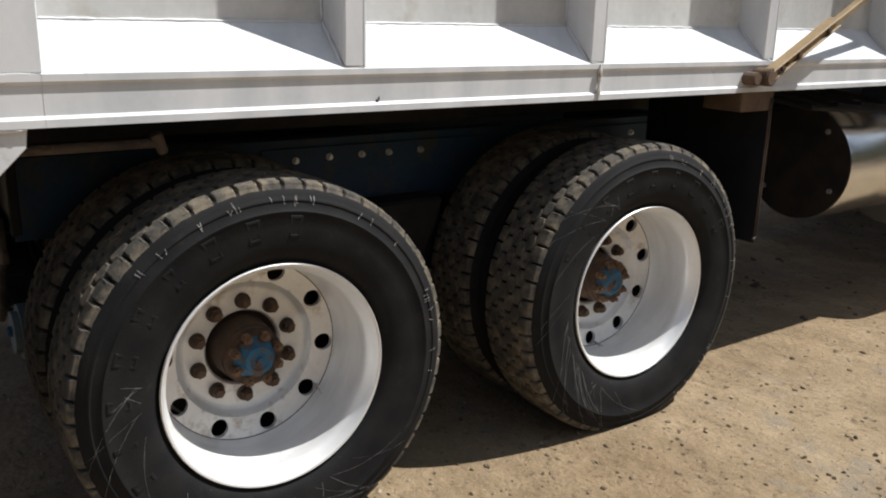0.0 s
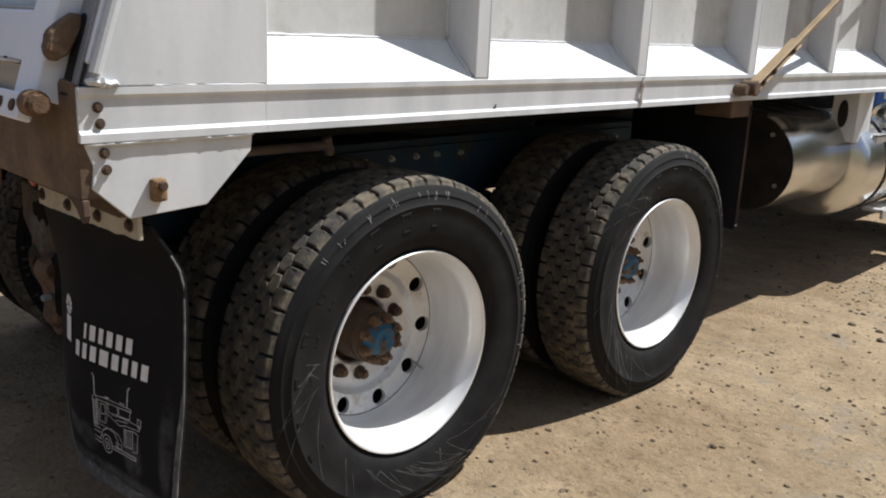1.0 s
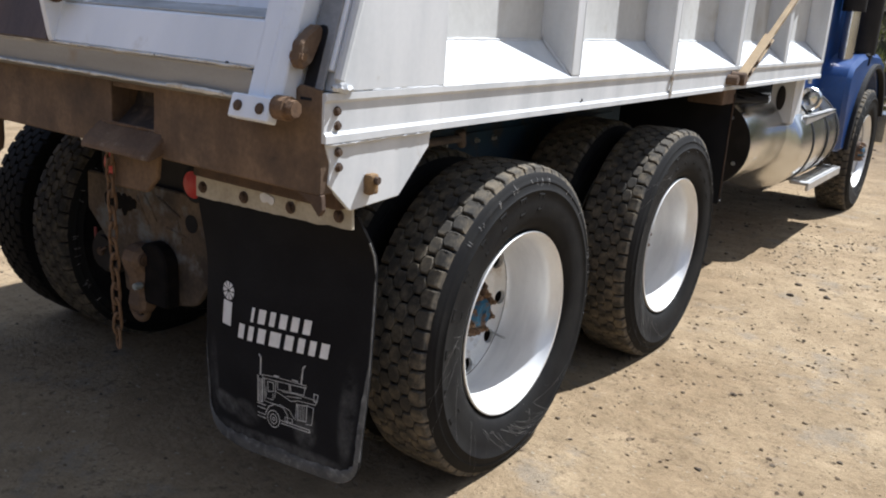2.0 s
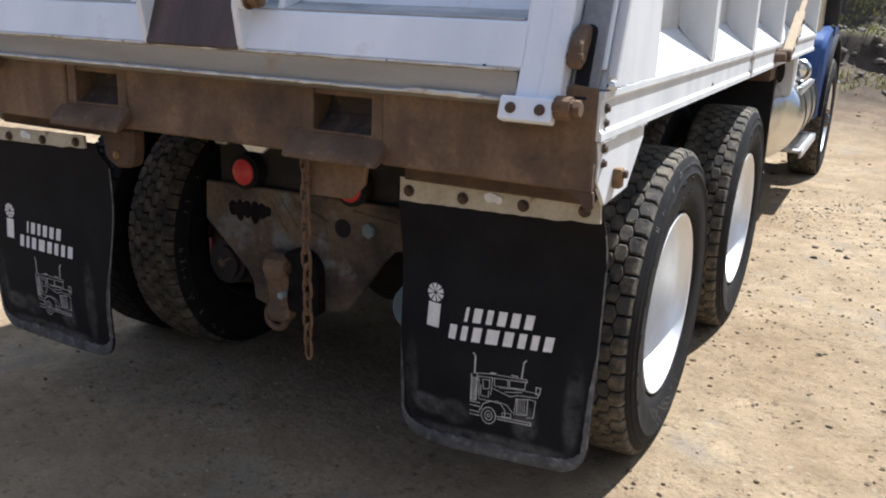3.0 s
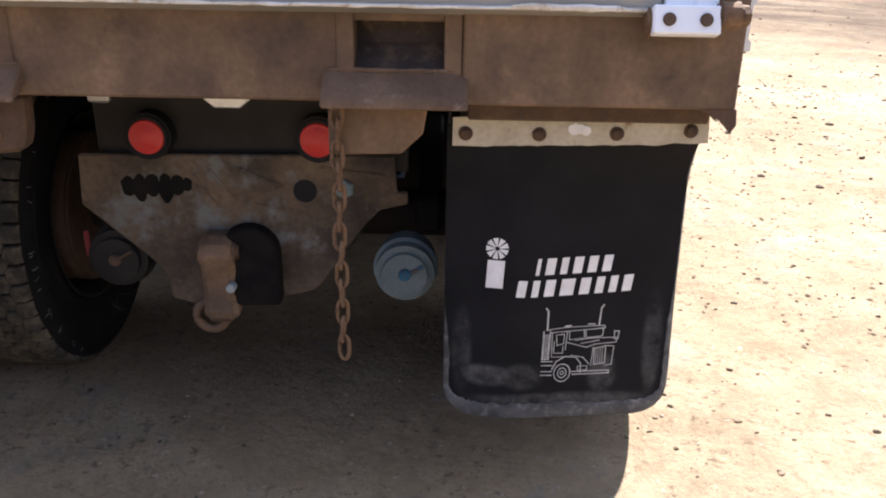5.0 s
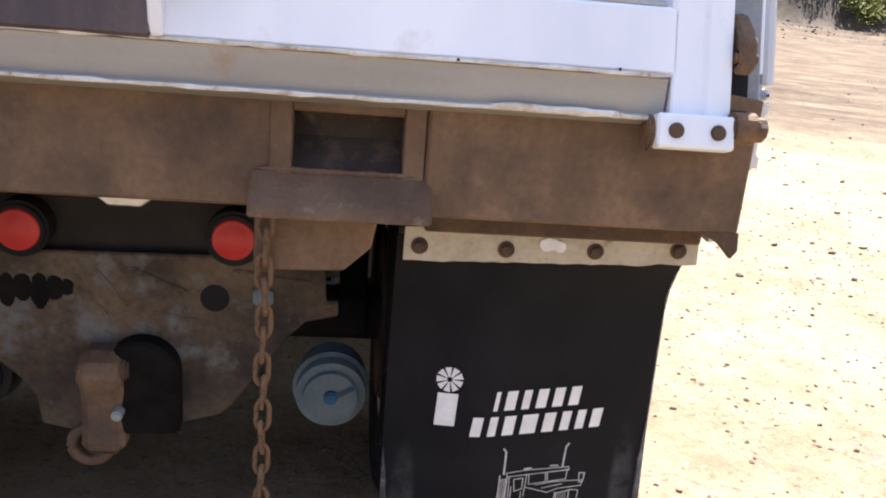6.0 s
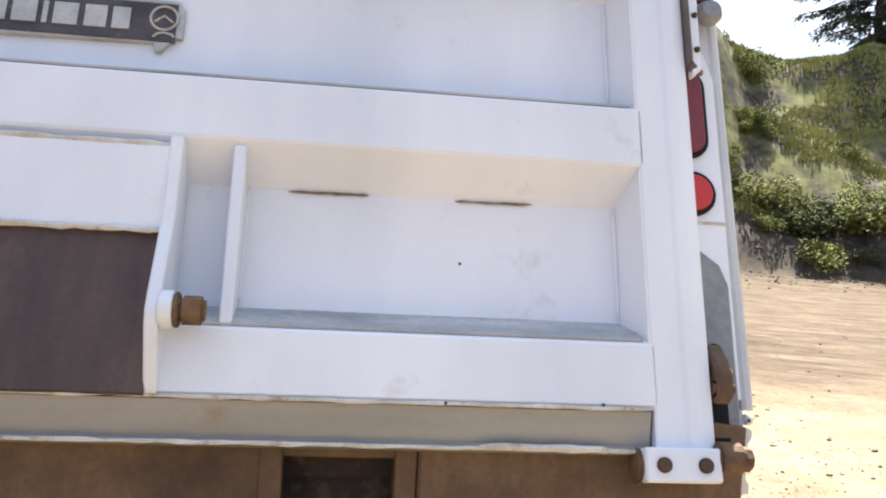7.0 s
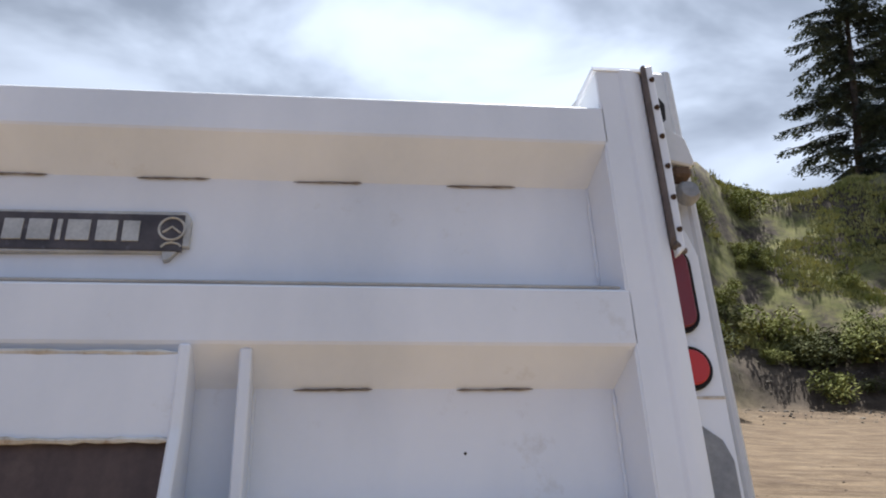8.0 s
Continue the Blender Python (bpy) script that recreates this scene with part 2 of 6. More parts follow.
CREAM = surface("cream_flap_bar", (0.36, 0.32, 0.24), (0.46, 0.42, 0.33), 9, 0.55, 0.1, 0.15, 90, (0.2, 0.14, 0.08), 14, (0.6, 0.74))
CHROME = surface("polished_aluminium", (0.66, 0.66, 0.65), (0.78, 0.78, 0.77), 4, 0.16, 1.0, 0.02, 60, rough2=0.3)
ALU = surface("brushed_aluminium", (0.5, 0.5, 0.5), (0.62, 0.62, 0.62), 10, 0.38, 0.85, 0.05)
YELLOW = surface("tan_arm_paint", (0.2, 0.135, 0.062), (0.3, 0.21, 0.105), 7, 0.55, 0.0, 0.15, 90, (0.2, 0.12, 0.06), 12, (0.56, 0.72))
BROWN_PLATE = surface("brown_chute_plate", (0.055, 0.037, 0.034), (0.1, 0.07, 0.062), 5, 0.5, 0.1, 0.1, 80, (0.15, 0.11, 0.09), 6, (0.56, 0.8), streak=(3, 1, 0.6))
SIGN_DARK = surface("dark_badge", (0.05, 0.045, 0.05), (0.09, 0.08, 0.085), 20, 0.5, 0.2, 0.15, 90, (0.2, 0.2, 0.22), 30, (0.6, 0.75))
SIGN_EDGE = surface("badge_metal", (0.42, 0.4, 0.36), (0.55, 0.53, 0.48), 20, 0.4, 0.5, 0.1)
GALV = surface("dull_grey_brake_can", (0.26, 0.3, 0.31), (0.36, 0.4, 0.4), 9, 0.5, 0.3, 0.1, 90, (0.3, 0.2, 0.1), 10, (0.58, 0.75))


def lens_red(name, colour):
    m = bpy.data.materials.new(name)
    m.use_nodes = True
    b = m.node_tree.nodes["Principled BSDF"]
    nz = m.node_tree.nodes.new("ShaderNodeTexVoronoi")
    nz.inputs["Scale"].default_value = 160
    bp = m.node_tree.nodes.new("ShaderNodeBump")
    bp.inputs["Strength"].default_value = 0.3
    bp.inputs["Distance"].default_value = 0.002
    m.node_tree.links.new(nz.outputs["Distance"], bp.inputs["Height"])
    m.node_tree.links.new(bp.outputs["Normal"], b.inputs["Normal"])
    b.inputs["Base Color"].default_value = (*colour, 1)
    b.inputs["Roughness"].default_value = 0.4
    b.inputs["Coat Weight"].default_value = 0.15
    return m


RED = lens_red("red_lamp_lens", (0.5, 0.02, 0.016))
AMBER = lens_red("dark_red_lamp_lens", (0.17, 0.01, 0.016))


# ---- mesh helpers ----
def part(name, bm, material, parent=None, label="", m=None, smooth=False):
    """Links a bmesh as one mesh object under a thing or a part."""
    me = bpy.data.meshes.new(name)
    bmesh.ops.recalc_face_normals(bm, faces=bm.faces)
    bm.to_mesh(me)
    bm.free()
    for mt in (material if isinstance(material, (list, tuple)) else [material]):
        me.materials.append(mt)
    if smooth:
        for p in me.polygons:
            p.use_smooth = True
        me.set_sharp_from_angle(angle=radians(38))
    ob = new(name, me)
    if parent:
        ob.parent = parent
    if m is not None:
        ob.matrix_basis = m
    if label:
        tagged(ob, label)
    return ob


def thing(name, label, category, group="", m=None):
    ob = new(name)
    if m is not None:
        ob.matrix_basis = m
    return tagged(ob, label, category, group)


def twin(src, m):
    """A copy of a part on the same mesh, under the same parent."""
    return copy_thing(src, m)


def merge(bm, tmp, m=None):
    if m is not None:
        bmesh.ops.transform(tmp, matrix=m, verts=tmp.verts)
    me = bpy.data.meshes.new("tmp")
    tmp.to_mesh(me)
    tmp.free()
    bm.from_mesh(me)
    bpy.data.meshes.remove(me)
    return bm


def box(x0, x1, y0, y1, z0, z1, bevel=0.003, bm=None, m=None, segs=1):
    t = bmesh.new()
    bmesh.ops.create_cube(t, size=1.0)
    bmesh.ops.transform(t, matrix=Matrix.LocRotScale(((x0 + x1) / 2, (y0 + y1) / 2, (z0 + z1) / 2), None, (x1 - x0, y1 - y0, z1 - z0)), verts=t.verts)
    if bevel:
        bmesh.ops.bevel(t, geom=t.edges[:], offset=bevel, segments=segs, affect="EDGES", profile=0.5)
    return merge(bm if bm else bmesh.new(), t, m)


def prism(points, axis, a, b, bevel=0.002, bm=None, m=None):
    """A polygon of (u, v) pushed along an axis from a to b. x: (u, v) is (y, z); y: (x, z); z: (x, y)."""
    t = bmesh.new()

    def put(u, v, w):
        return {"x": (w, u, v), "y": (u, w, v), "z": (u, v, w)}[axis]

    lo = [t.verts.new(put(u, v, a)) for u, v in points]
    hi = [t.verts.new(put(u, v, b)) for u, v in points]
    n = len(points)
    t.faces.new(lo)
    t.faces.new(hi[::-1])
    for i in range(n):
        t.faces.new((lo[i], hi[i], hi[(i + 1) % n], lo[(i + 1) % n]))
    bmesh.ops.recalc_face_normals(t, faces=t.faces)
    if bevel:
        bmesh.ops.bevel(t, geom=t.edges[:], offset=bevel, segments=1, affect="EDGES")
    return merge(bm if bm else bmesh.new(), t, m)


def rod(p0, p1, r, r2=None, seg=16, bevel=0.0, bm=None):
    p0, p1 = Vector(p0), Vector(p1)
    t = bmesh.new()
    bmesh.ops.create_cone(t, cap_ends=True, segments=seg, radius1=r, radius2=r if r2 is None else r2, depth=(p1 - p0).length)
    if bevel:
        es = [e for e in t.edges if any(len(f.verts) > 4 for f in e.link_faces)]
        bmesh.ops.bevel(t, geom=es, offset=bevel, segments=2, affect="EDGES")
    q = (p1 - p0).to_track_quat("Z", "Y")
    return merge(bm if bm else bmesh.new(), t, Matrix.LocRotScale((p0 + p1) / 2, q, None))


def lathe(profile, seg=64, bm=None, closed=False):
    """Turns a profile of (x, r) round the x axis."""
    t = bm if bm else bmesh.new()
    rings = []
    for x, r in profile:
        rings.append([t.verts.new((x, r * math.sin(2 * math.pi * k / seg), r * math.cos(2 * math.pi * k / seg))) for k in range(seg)])
    pairs = list(zip(rings, rings[1:])) + ([(rings[-1], rings[0])] if closed else [])
    for a, b in pairs:
        for k in range(seg):
            t.faces.new((a[k], a[(k + 1) % seg], b[(k + 1) % seg], b[k]))
    return t


def tube(points, r, seg=8, bm=None):
    """A round bar along points."""
    t = bm if bm else bmesh.new()
    pts = [Vector(p) for p in points]
    rings = []
    for i, p in enumerate(pts):
        d = (pts[min(i + 1, len(pts) - 1)] - pts[max(i - 1, 0)]).normalized()
        q = d.to_track_quat("Z", "Y")
        rings.append([t.verts.new(p + q @ Vector((r * math.cos(2 * math.pi * k / seg), r * math.sin(2 * math.pi * k / seg), 0))) for k in range(seg)])
    for a, b in zip(rings, rings[1:]):
        for k in range(seg):
            t.faces.new((a[k], a[(k + 1) % seg], b[(k + 1) % seg], b[k]))
    t.faces.new(rings[0][::-1])
    t.faces.new(rings[-1])
    return t


def bolt_mesh(r=0.012, h=0.012, seg=6):
    """A bolt head with a washer, pointing along +x."""
    t = rod((0, 0, 0), (h * 0.25, 0, 0), r * 1.45, seg=14)
    rod((h * 0.2, 0, 0), (h, 0, 0), r, seg=seg, bevel=r * 0.18, bm=t)
    return t


def bead(p0, p1, r, seed, bm=None, step=0.02):
    """An uneven weld bead or dirt line between two places."""
    rnd = random.Random(seed)
    p0, p1 = Vector(p0), Vector(p1)
    n = max(3, int((p1 - p0).length / step))
    t = bm if bm else bmesh.new()
    d = (p1 - p0).normalized()
    q = d.to_track_quat("Z", "Y")
    rings = []
    for i in range(n + 1):
        rr = r * rnd.uniform(0.65, 1.25) * (0.3 if i in (0, n) else 1)
        c = p0.lerp(p1, i / n) + q @ Vector((rnd.uniform(-0.2, 0.2) * r, rnd.uniform(-0.2, 0.2) * r, 0))
        rings.append([t.verts.new(c + q @ Vector((rr * math.cos(k * math.pi / 3), rr * math.sin(k * math.pi / 3), 0))) for k in range(6)])
    for a, b in zip(rings, rings[1:]):
        for k in range(6):
            t.faces.new((a[k], a[(k + 1) % 6], b[(k + 1) % 6], b[k]))
    return t


# ---- ground and hillside ----
FOOT = [(-180, 46), (-90, 50), (-40, 26), (-12, 17.6), (0, 17.4), (8, 18.2), (14, 21), (20, 33), (28, 50), (40, 55), (90, 60), (180, 46)]


def foot_radius(deg):
    for (a, ra), (b, rb) in zip(FOOT, FOOT[1:]):
        if a <= deg <= b:
            s = (deg - a) / (b - a)
            return ra + (rb - ra) * s * s * (3 - 2 * s)
    return 70


def hill_top(deg):
    # unseen high ground behind the truck, added to block low sky light
    if deg < -75 or deg > 100:
        return 18.0
    return 5.5 + 12.5 * smooth01((deg - 4) / 22)


def smooth01(s):
    s = max(0.0, min(1.0, s))
    return s * s * (3 - 2 * s)


def cut_bank(r, deg):
    """Distance behind the foot of the low cut bank at the back of the yard, and how much of it is left there."""
    foot = 15.6 + 0.11 * max(0.0, deg - 4) + 0.5 * noise.noise((deg * 0.16, 0.0, 21.0)) + 0.12 * noise.noise((deg * 0.9, 0.0, 22.0))
    return r - foot, smooth01((deg + 40) / 10) * (1 - smooth01((deg - 21) / 9))


def ground_z(x, y):
    r = math.hypot(x, y)
    deg = math.degrees(math.atan2(x, y))
    z = 0.0
    near = smooth01((r - 3.5) / 8)
    z += near * 0.05 * noise.noise((x * 0.25, y * 0.25, 3.1))
    # wheel ruts across the yard
    u = x * 0.35 + y * 0.94
    z += near * 0.03 * noise.noise((u * 1.4, (x - y) * 0.12, 9.0)) + (near * 0.012 + 0.1 * smooth01((r - 8) / 10) * max(0.0, noise.noise((x * 0.17, y * 0.17, 6.0)) + 0.15)) * noise.noise((u * 3.4 + 0.8 * noise.noise((x * 0.3, y * 0.3, 8.0)), (x - y) * 0.3, 2.0))
    s = r - foot_radius(deg) + 2.2 * noise.noise((deg * 0.12, 0.0, 5.0))
    front = 1.0 if -75 < deg < 80 else 0.35
    cut, left = cut_bank(r, deg)
    z += left * (0.52 + 0.2 * noise.noise((deg * 0.4, 1.0, 23.0))) * smooth01(cut / 0.34)
    z += left * 0.07 * math.exp(-((cut + 1.9) / 0.35) ** 2) + left * smooth01((cut + 3.5) / 2) * (1 - smooth01(cut / 0.3)) * 0.1 * noise.noise((x * 1.1, y * 1.6, 24.0))
    if s > -6:
        z += 0.55 * smooth01((s + 6) / 6) * front
        z += 0.22 * smooth01((s + 7) / 3) * smooth01((24 - deg) / 6) * front * (noise.noise((x * 0.9, y * 0.9, 14.0)) + 0.6 * noise.noise((x * 2.3, y * 2.3, 15.0)))
    if s > 0:
        top = hill_top(deg)
        z += top * smooth01(s / 46) * 2.0 if s < 23 else top + 0.05 * (s - 23)
        z += (3.0 + 1.6 * noise.noise((deg * 0.11, 2.0, 0.0))) * smooth01(s / 3.4) * (1 - smooth01(s / 24)) * front
        rough = smooth01(s / 4) * front
        z += rough * (1.3 * noise.noise((x * 0.12, y * 0.12, 1.0)) + 0.55 * noise.noise((x * 0.4, y * 0.4, 4.0)) + 0.18 * noise.noise((x * 1.3, y * 1.3, 7.0)))
    return z


def ground_material():
    m = bpy.data.materials.new("packed_dirt")
    m.use_nodes = True
    nodes, links = m.node_tree.nodes, m.node_tree.links
    b = nodes["Principled BSDF"]
    co = nodes.new("ShaderNodeTexCoord")

    def nz(scale, detail=6.0, rough=0.6, vec=None):
        t = nodes.new("ShaderNodeTexNoise")
        t.inputs["Scale"].default_value, t.inputs["Detail"].default_value, t.inputs["Roughness"].default_value = scale, detail, rough
        links.new(vec if vec else co.outputs["Object"], t.inputs["Vector"])
        return t.outputs["Fac"]

    def ramp(src, p0, p1, c0, c1):
        t = nodes.new("ShaderNodeValToRGB")
        t.color_ramp.elements[0].position, t.color_ramp.elements[1].position = p0, p1
        t.color_ramp.elements[0].color, t.color_ramp.elements[1].color = (*c0, 1), (*c1, 1)
        links.new(src, t.inputs["Fac"])
        return t.outputs["Color"]

    def mix(fac, a, c, kind="MIX"):
        t = nodes.new("ShaderNodeMix")
        t.data_type, t.blend_type = "RGBA", kind
        for key, v in (("Factor", fac), ("A", a), ("B", c)):
            if isinstance(v, (int, float)):
                t.inputs[key].default_value = v
            elif isinstance(v, tuple):
                t.inputs[key].default_value = (*v, 1)
            else:
                links.new(v, t.inputs[key])
        return t.outputs["Result"]

    turn = nodes.new("ShaderNodeMapping")
    turn.inputs["Rotation"].default_value = (0, 0, radians(27))
    links.new(co.outputs["Object"], turn.inputs["Vector"])
    stretch = nodes.new("ShaderNodeMapping")
    stretch.inputs["Scale"].default_value = (0.45, 1.15, 1.0)
    links.new(turn.outputs["Vector"], stretch.inputs["Vector"])
    streaks = nodes.new("ShaderNodeMapping")
    streaks.inputs["Scale"].default_value = (0.42, 1.1, 1.0)
    links.new(turn.outputs["Vector"], streaks.inputs["Vector"])
    dirt = ramp(nz(0.8, 9, 0.62), 0.32, 0.68, (0.25, 0.183, 0.112), (0.37, 0.29, 0.19))
    damp = ramp(nz(0.9, 7, 0.6, stretch.outputs["Vector"]), 0.52, 0.7, (0, 0, 0), (0.5, 0.5, 0.5))
    dirt = mix(damp, dirt, (0.2, 0.15, 0.095))
    soft = ramp(nz(5, 10, 0.72), 0.34, 0.66, (0.64, 0.61, 0.57), (1.22, 1.21, 1.19))
    dirt = mix(0.7, dirt, soft, "MULTIPLY")
    grit = ramp(nz(46, 5, 0.7), 0.3, 0.72, (0.62, 0.6, 0.57), (1.2, 1.18, 1.15))
    dirt = mix(0.3, dirt, grit, "MULTIPLY")
    # crumbs gather in patches
    where = ramp(nz(2.4, 8, 0.7), 0.42, 0.57, (0.12, 0.12, 0.12), (1, 1, 1))
    crumbs = ramp(nz(22, 9, 0.78), 0.53, 0.6, (0, 0, 0), (0.85, 0.85, 0.85))
    dirt = mix(mix(1.0, crumbs, where, "MULTIPLY"), dirt, (0.115, 0.082, 0.052))
    specks = ramp(nz(60, 3, 0.5), 0.68, 0.72, (0, 0, 0), (0.6, 0.6, 0.6))
    dirt = mix(specks, dirt, (0.1, 0.08, 0.06))
    ash = ramp(nz(1.7, 10, 0.74), 0.55, 0.62, (0, 0, 0), (0.6, 0.6, 0.6))
    dirt = mix(ash, dirt, (0.225, 0.195, 0.155))
    pale = ramp(nz(30, 4, 0.6), 0.63, 0.7, (0, 0, 0), (0.55, 0.55, 0.55))
    dirt = mix(pale, dirt, (0.4, 0.36, 0.285))
    # ground farther out is darker, with churned wheel-track streaks
    fatt = nodes.new("ShaderNodeAttribute")
    fatt.attribute_name = "far"
    track = ramp(nz(1.1, 12, 0.78, streaks.outputs["Vector"]), 0.4, 0.6, (0.52, 0.52, 0.52), (1.0, 1.0, 1.0))
    dirt = mix(mix(1.0, track, fatt.outputs["Fac"], "MULTIPLY"), dirt, (0.078, 0.053, 0.034))
    # hillside: earth with grass where it has taken hold
    earth = ramp(nz(0.9, 11, 0.74), 0.38, 0.62, (0.035, 0.028, 0.022), (0.115, 0.092, 0.07))
    grass = ramp(nz(0.9, 6), 0.3, 0.7, (0.1, 0.108, 0.034), (0.25, 0.235, 0.085))
    gatt = nodes.new("ShaderNodeAttribute")
    gatt.attribute_name = "grassy"
    patch = ramp(nz(0.3, 11, 0.76), 0.45, 0.58, (0, 0, 0), (0.95, 0.95, 0.95))
    hill = mix(mix(1.0, patch, gatt.outputs["Fac"], "MULTIPLY"), earth, grass)
    att = nodes.new("ShaderNodeAttribute")
    att.attribute_name = "hill"
    col = mix(att.outputs["Fac"], dirt, hill)
    links.new(col, b.inputs["Base Color"])
    b.inputs["Roughness"].default_value = 0.95
    b.inputs["Specular IOR Level"].default_value = 0.15
    bp = nodes.new("ShaderNodeBump")
    bp.inputs["Strength"].default_value = 0.9
    bp.inputs["Distance"].default_value = 0.03
    add = nodes.new("ShaderNodeMath")
    add.operation = "MULTIPLY_ADD"
    links.new(nz(38, 5, 0.7), add.inputs[0])
    add.inputs[1].default_value = 0.45
    links.new(nz(8, 11, 0.74), add.inputs[2])
    links.new(add.outputs["Value"], bp.inputs["Height"])
    links.new(bp.outputs["Normal"], b.inputs["Normal"])
    return m


def build_ground():
    """One sheet in rings of growing size, from under the truck to the horizon."""
    radii = [0.0]
    while radii[-1] < 1400:
        step = 0.022 if radii[-1] < 130 else 0.12
        radii.append(radii[-1] + (0.11 if 13.5 < radii[-1] < 19 else max(0.12, radii[-1] * step)))
    angles = []
    a = -180.0
    while a < 179.99:
        angles.append(a)
        a += 0.75 if -15 <= a < 75 else 3.0
    verts, faces, hill, grassy, far = [(0.0, 0.0, ground_z(0, 0))], [], [0.0], [0.0], [0.0]
    for r in radii[1:]:
        for d in angles:
            x, y = r * math.sin(radians(d)), r * math.cos(radians(d))
            verts.append((x, y, ground_z(x, y)))
            s = r - foot_radius(d) + 2.2 * noise.noise((d * 0.12, 0.0, 5.0))
            hill.append(max(smooth01((s + 1.5) / 3.0), 0.8 * smooth01((s + 6.5) / 5) * smooth01((20 - d) / 7) * smooth01((d + 30) / 12)))
            cut, left = cut_bank(r, d)
            hill[-1] = max(hill[-1] * (1 - 0.9 * left * (1 - smooth01((cut + 2.2) / 0.5))), left * smooth01((cut + 0.12) / 0.12), left * smooth01((cut + 3.2) / 0.8) * (0.62 + 0.5 * noise.noise((x * 0.5, y * 1.4, 27.0))))
            pale = left * smooth01((d - 7) / 3) * math.exp(-((cut + 1.95 + 0.3 * noise.noise((d * 0.5, 3.0, 0.0))) / 0.28) ** 2)
            hill[-1] *= 1 - 0.9 * pale
            far.append(smooth01((r - 7.5) / 6) * (1 - pale))
            grassy.append(max(smooth01((d - 12) / 8) * smooth01((s - 2.5) / 7), 0.75 * cut_bank(r, d)[1] * smooth01((cut_bank(r, d)[0] - 0.25) / 0.3) * (1 - smooth01((s - 9) / 6)), 0.6 * cut_bank(r, d)[1] * smooth01((cut_bank(r, d)[0] + 2.0) / 0.4) * (1 - smooth01((cut_bank(r, d)[0] + 0.5) / 0.3))))
    n = len(angles)
    for k in range(n):
        faces.append((0, 1 + (k + 1) % n, 1 + k))
    for i in range(len(radii) - 2):
        p, q = 1 + i * n, 1 + (i + 1) * n
        for k in range(n):
            faces.append((p + k, p + (k + 1) % n, q + (k + 1) % n, q + k))
    me = bpy.data.meshes.new("ground")
    me.from_pydata(verts, [], faces)
    at = me.attributes.new("hill", "FLOAT", "POINT")
    at.data.foreach_set("value", hill)
    at = me.attributes.new("grassy", "FLOAT", "POINT")
    at.data.foreach_set("value", grassy)
    at = me.attributes.new("far", "FLOAT", "POINT")
    at.data.foreach_set("value", far)
    for p in me.polygons:
        p.use_smooth = True
    me.materials.append(ground_material())
    ob = new("ground", me)
    tagged(ob, "pale packed dirt yard rising to a grassy hillside", "ground", kind="structure")
    if me.polygons[0].normal.z < 0:
        me.flip_normals()
    return ob


build_ground()


# ---- the dump truck ----
truck = thing("dump_truck", "white and blue dump truck with ribbed bed and rusty rear beam", "truck")
SIDE, ZB, ZT = 1.20, 1.268, 1.386      # outer face of the sill rail, its underside and its top edge
XW, ZW = 1.072, 1.503                  # foot of the bed wall above the sloped ledge
Y0, Y1 = -0.14, 4.87                   # rear and front end of the bed
TOP = 2.56
LEAN = 18.0                            # how far the tailgate leans forward
TAN = math.tan(radians(LEAN))


def rear_y(z):
    return -0.115 + (z - 1.386) * TAN


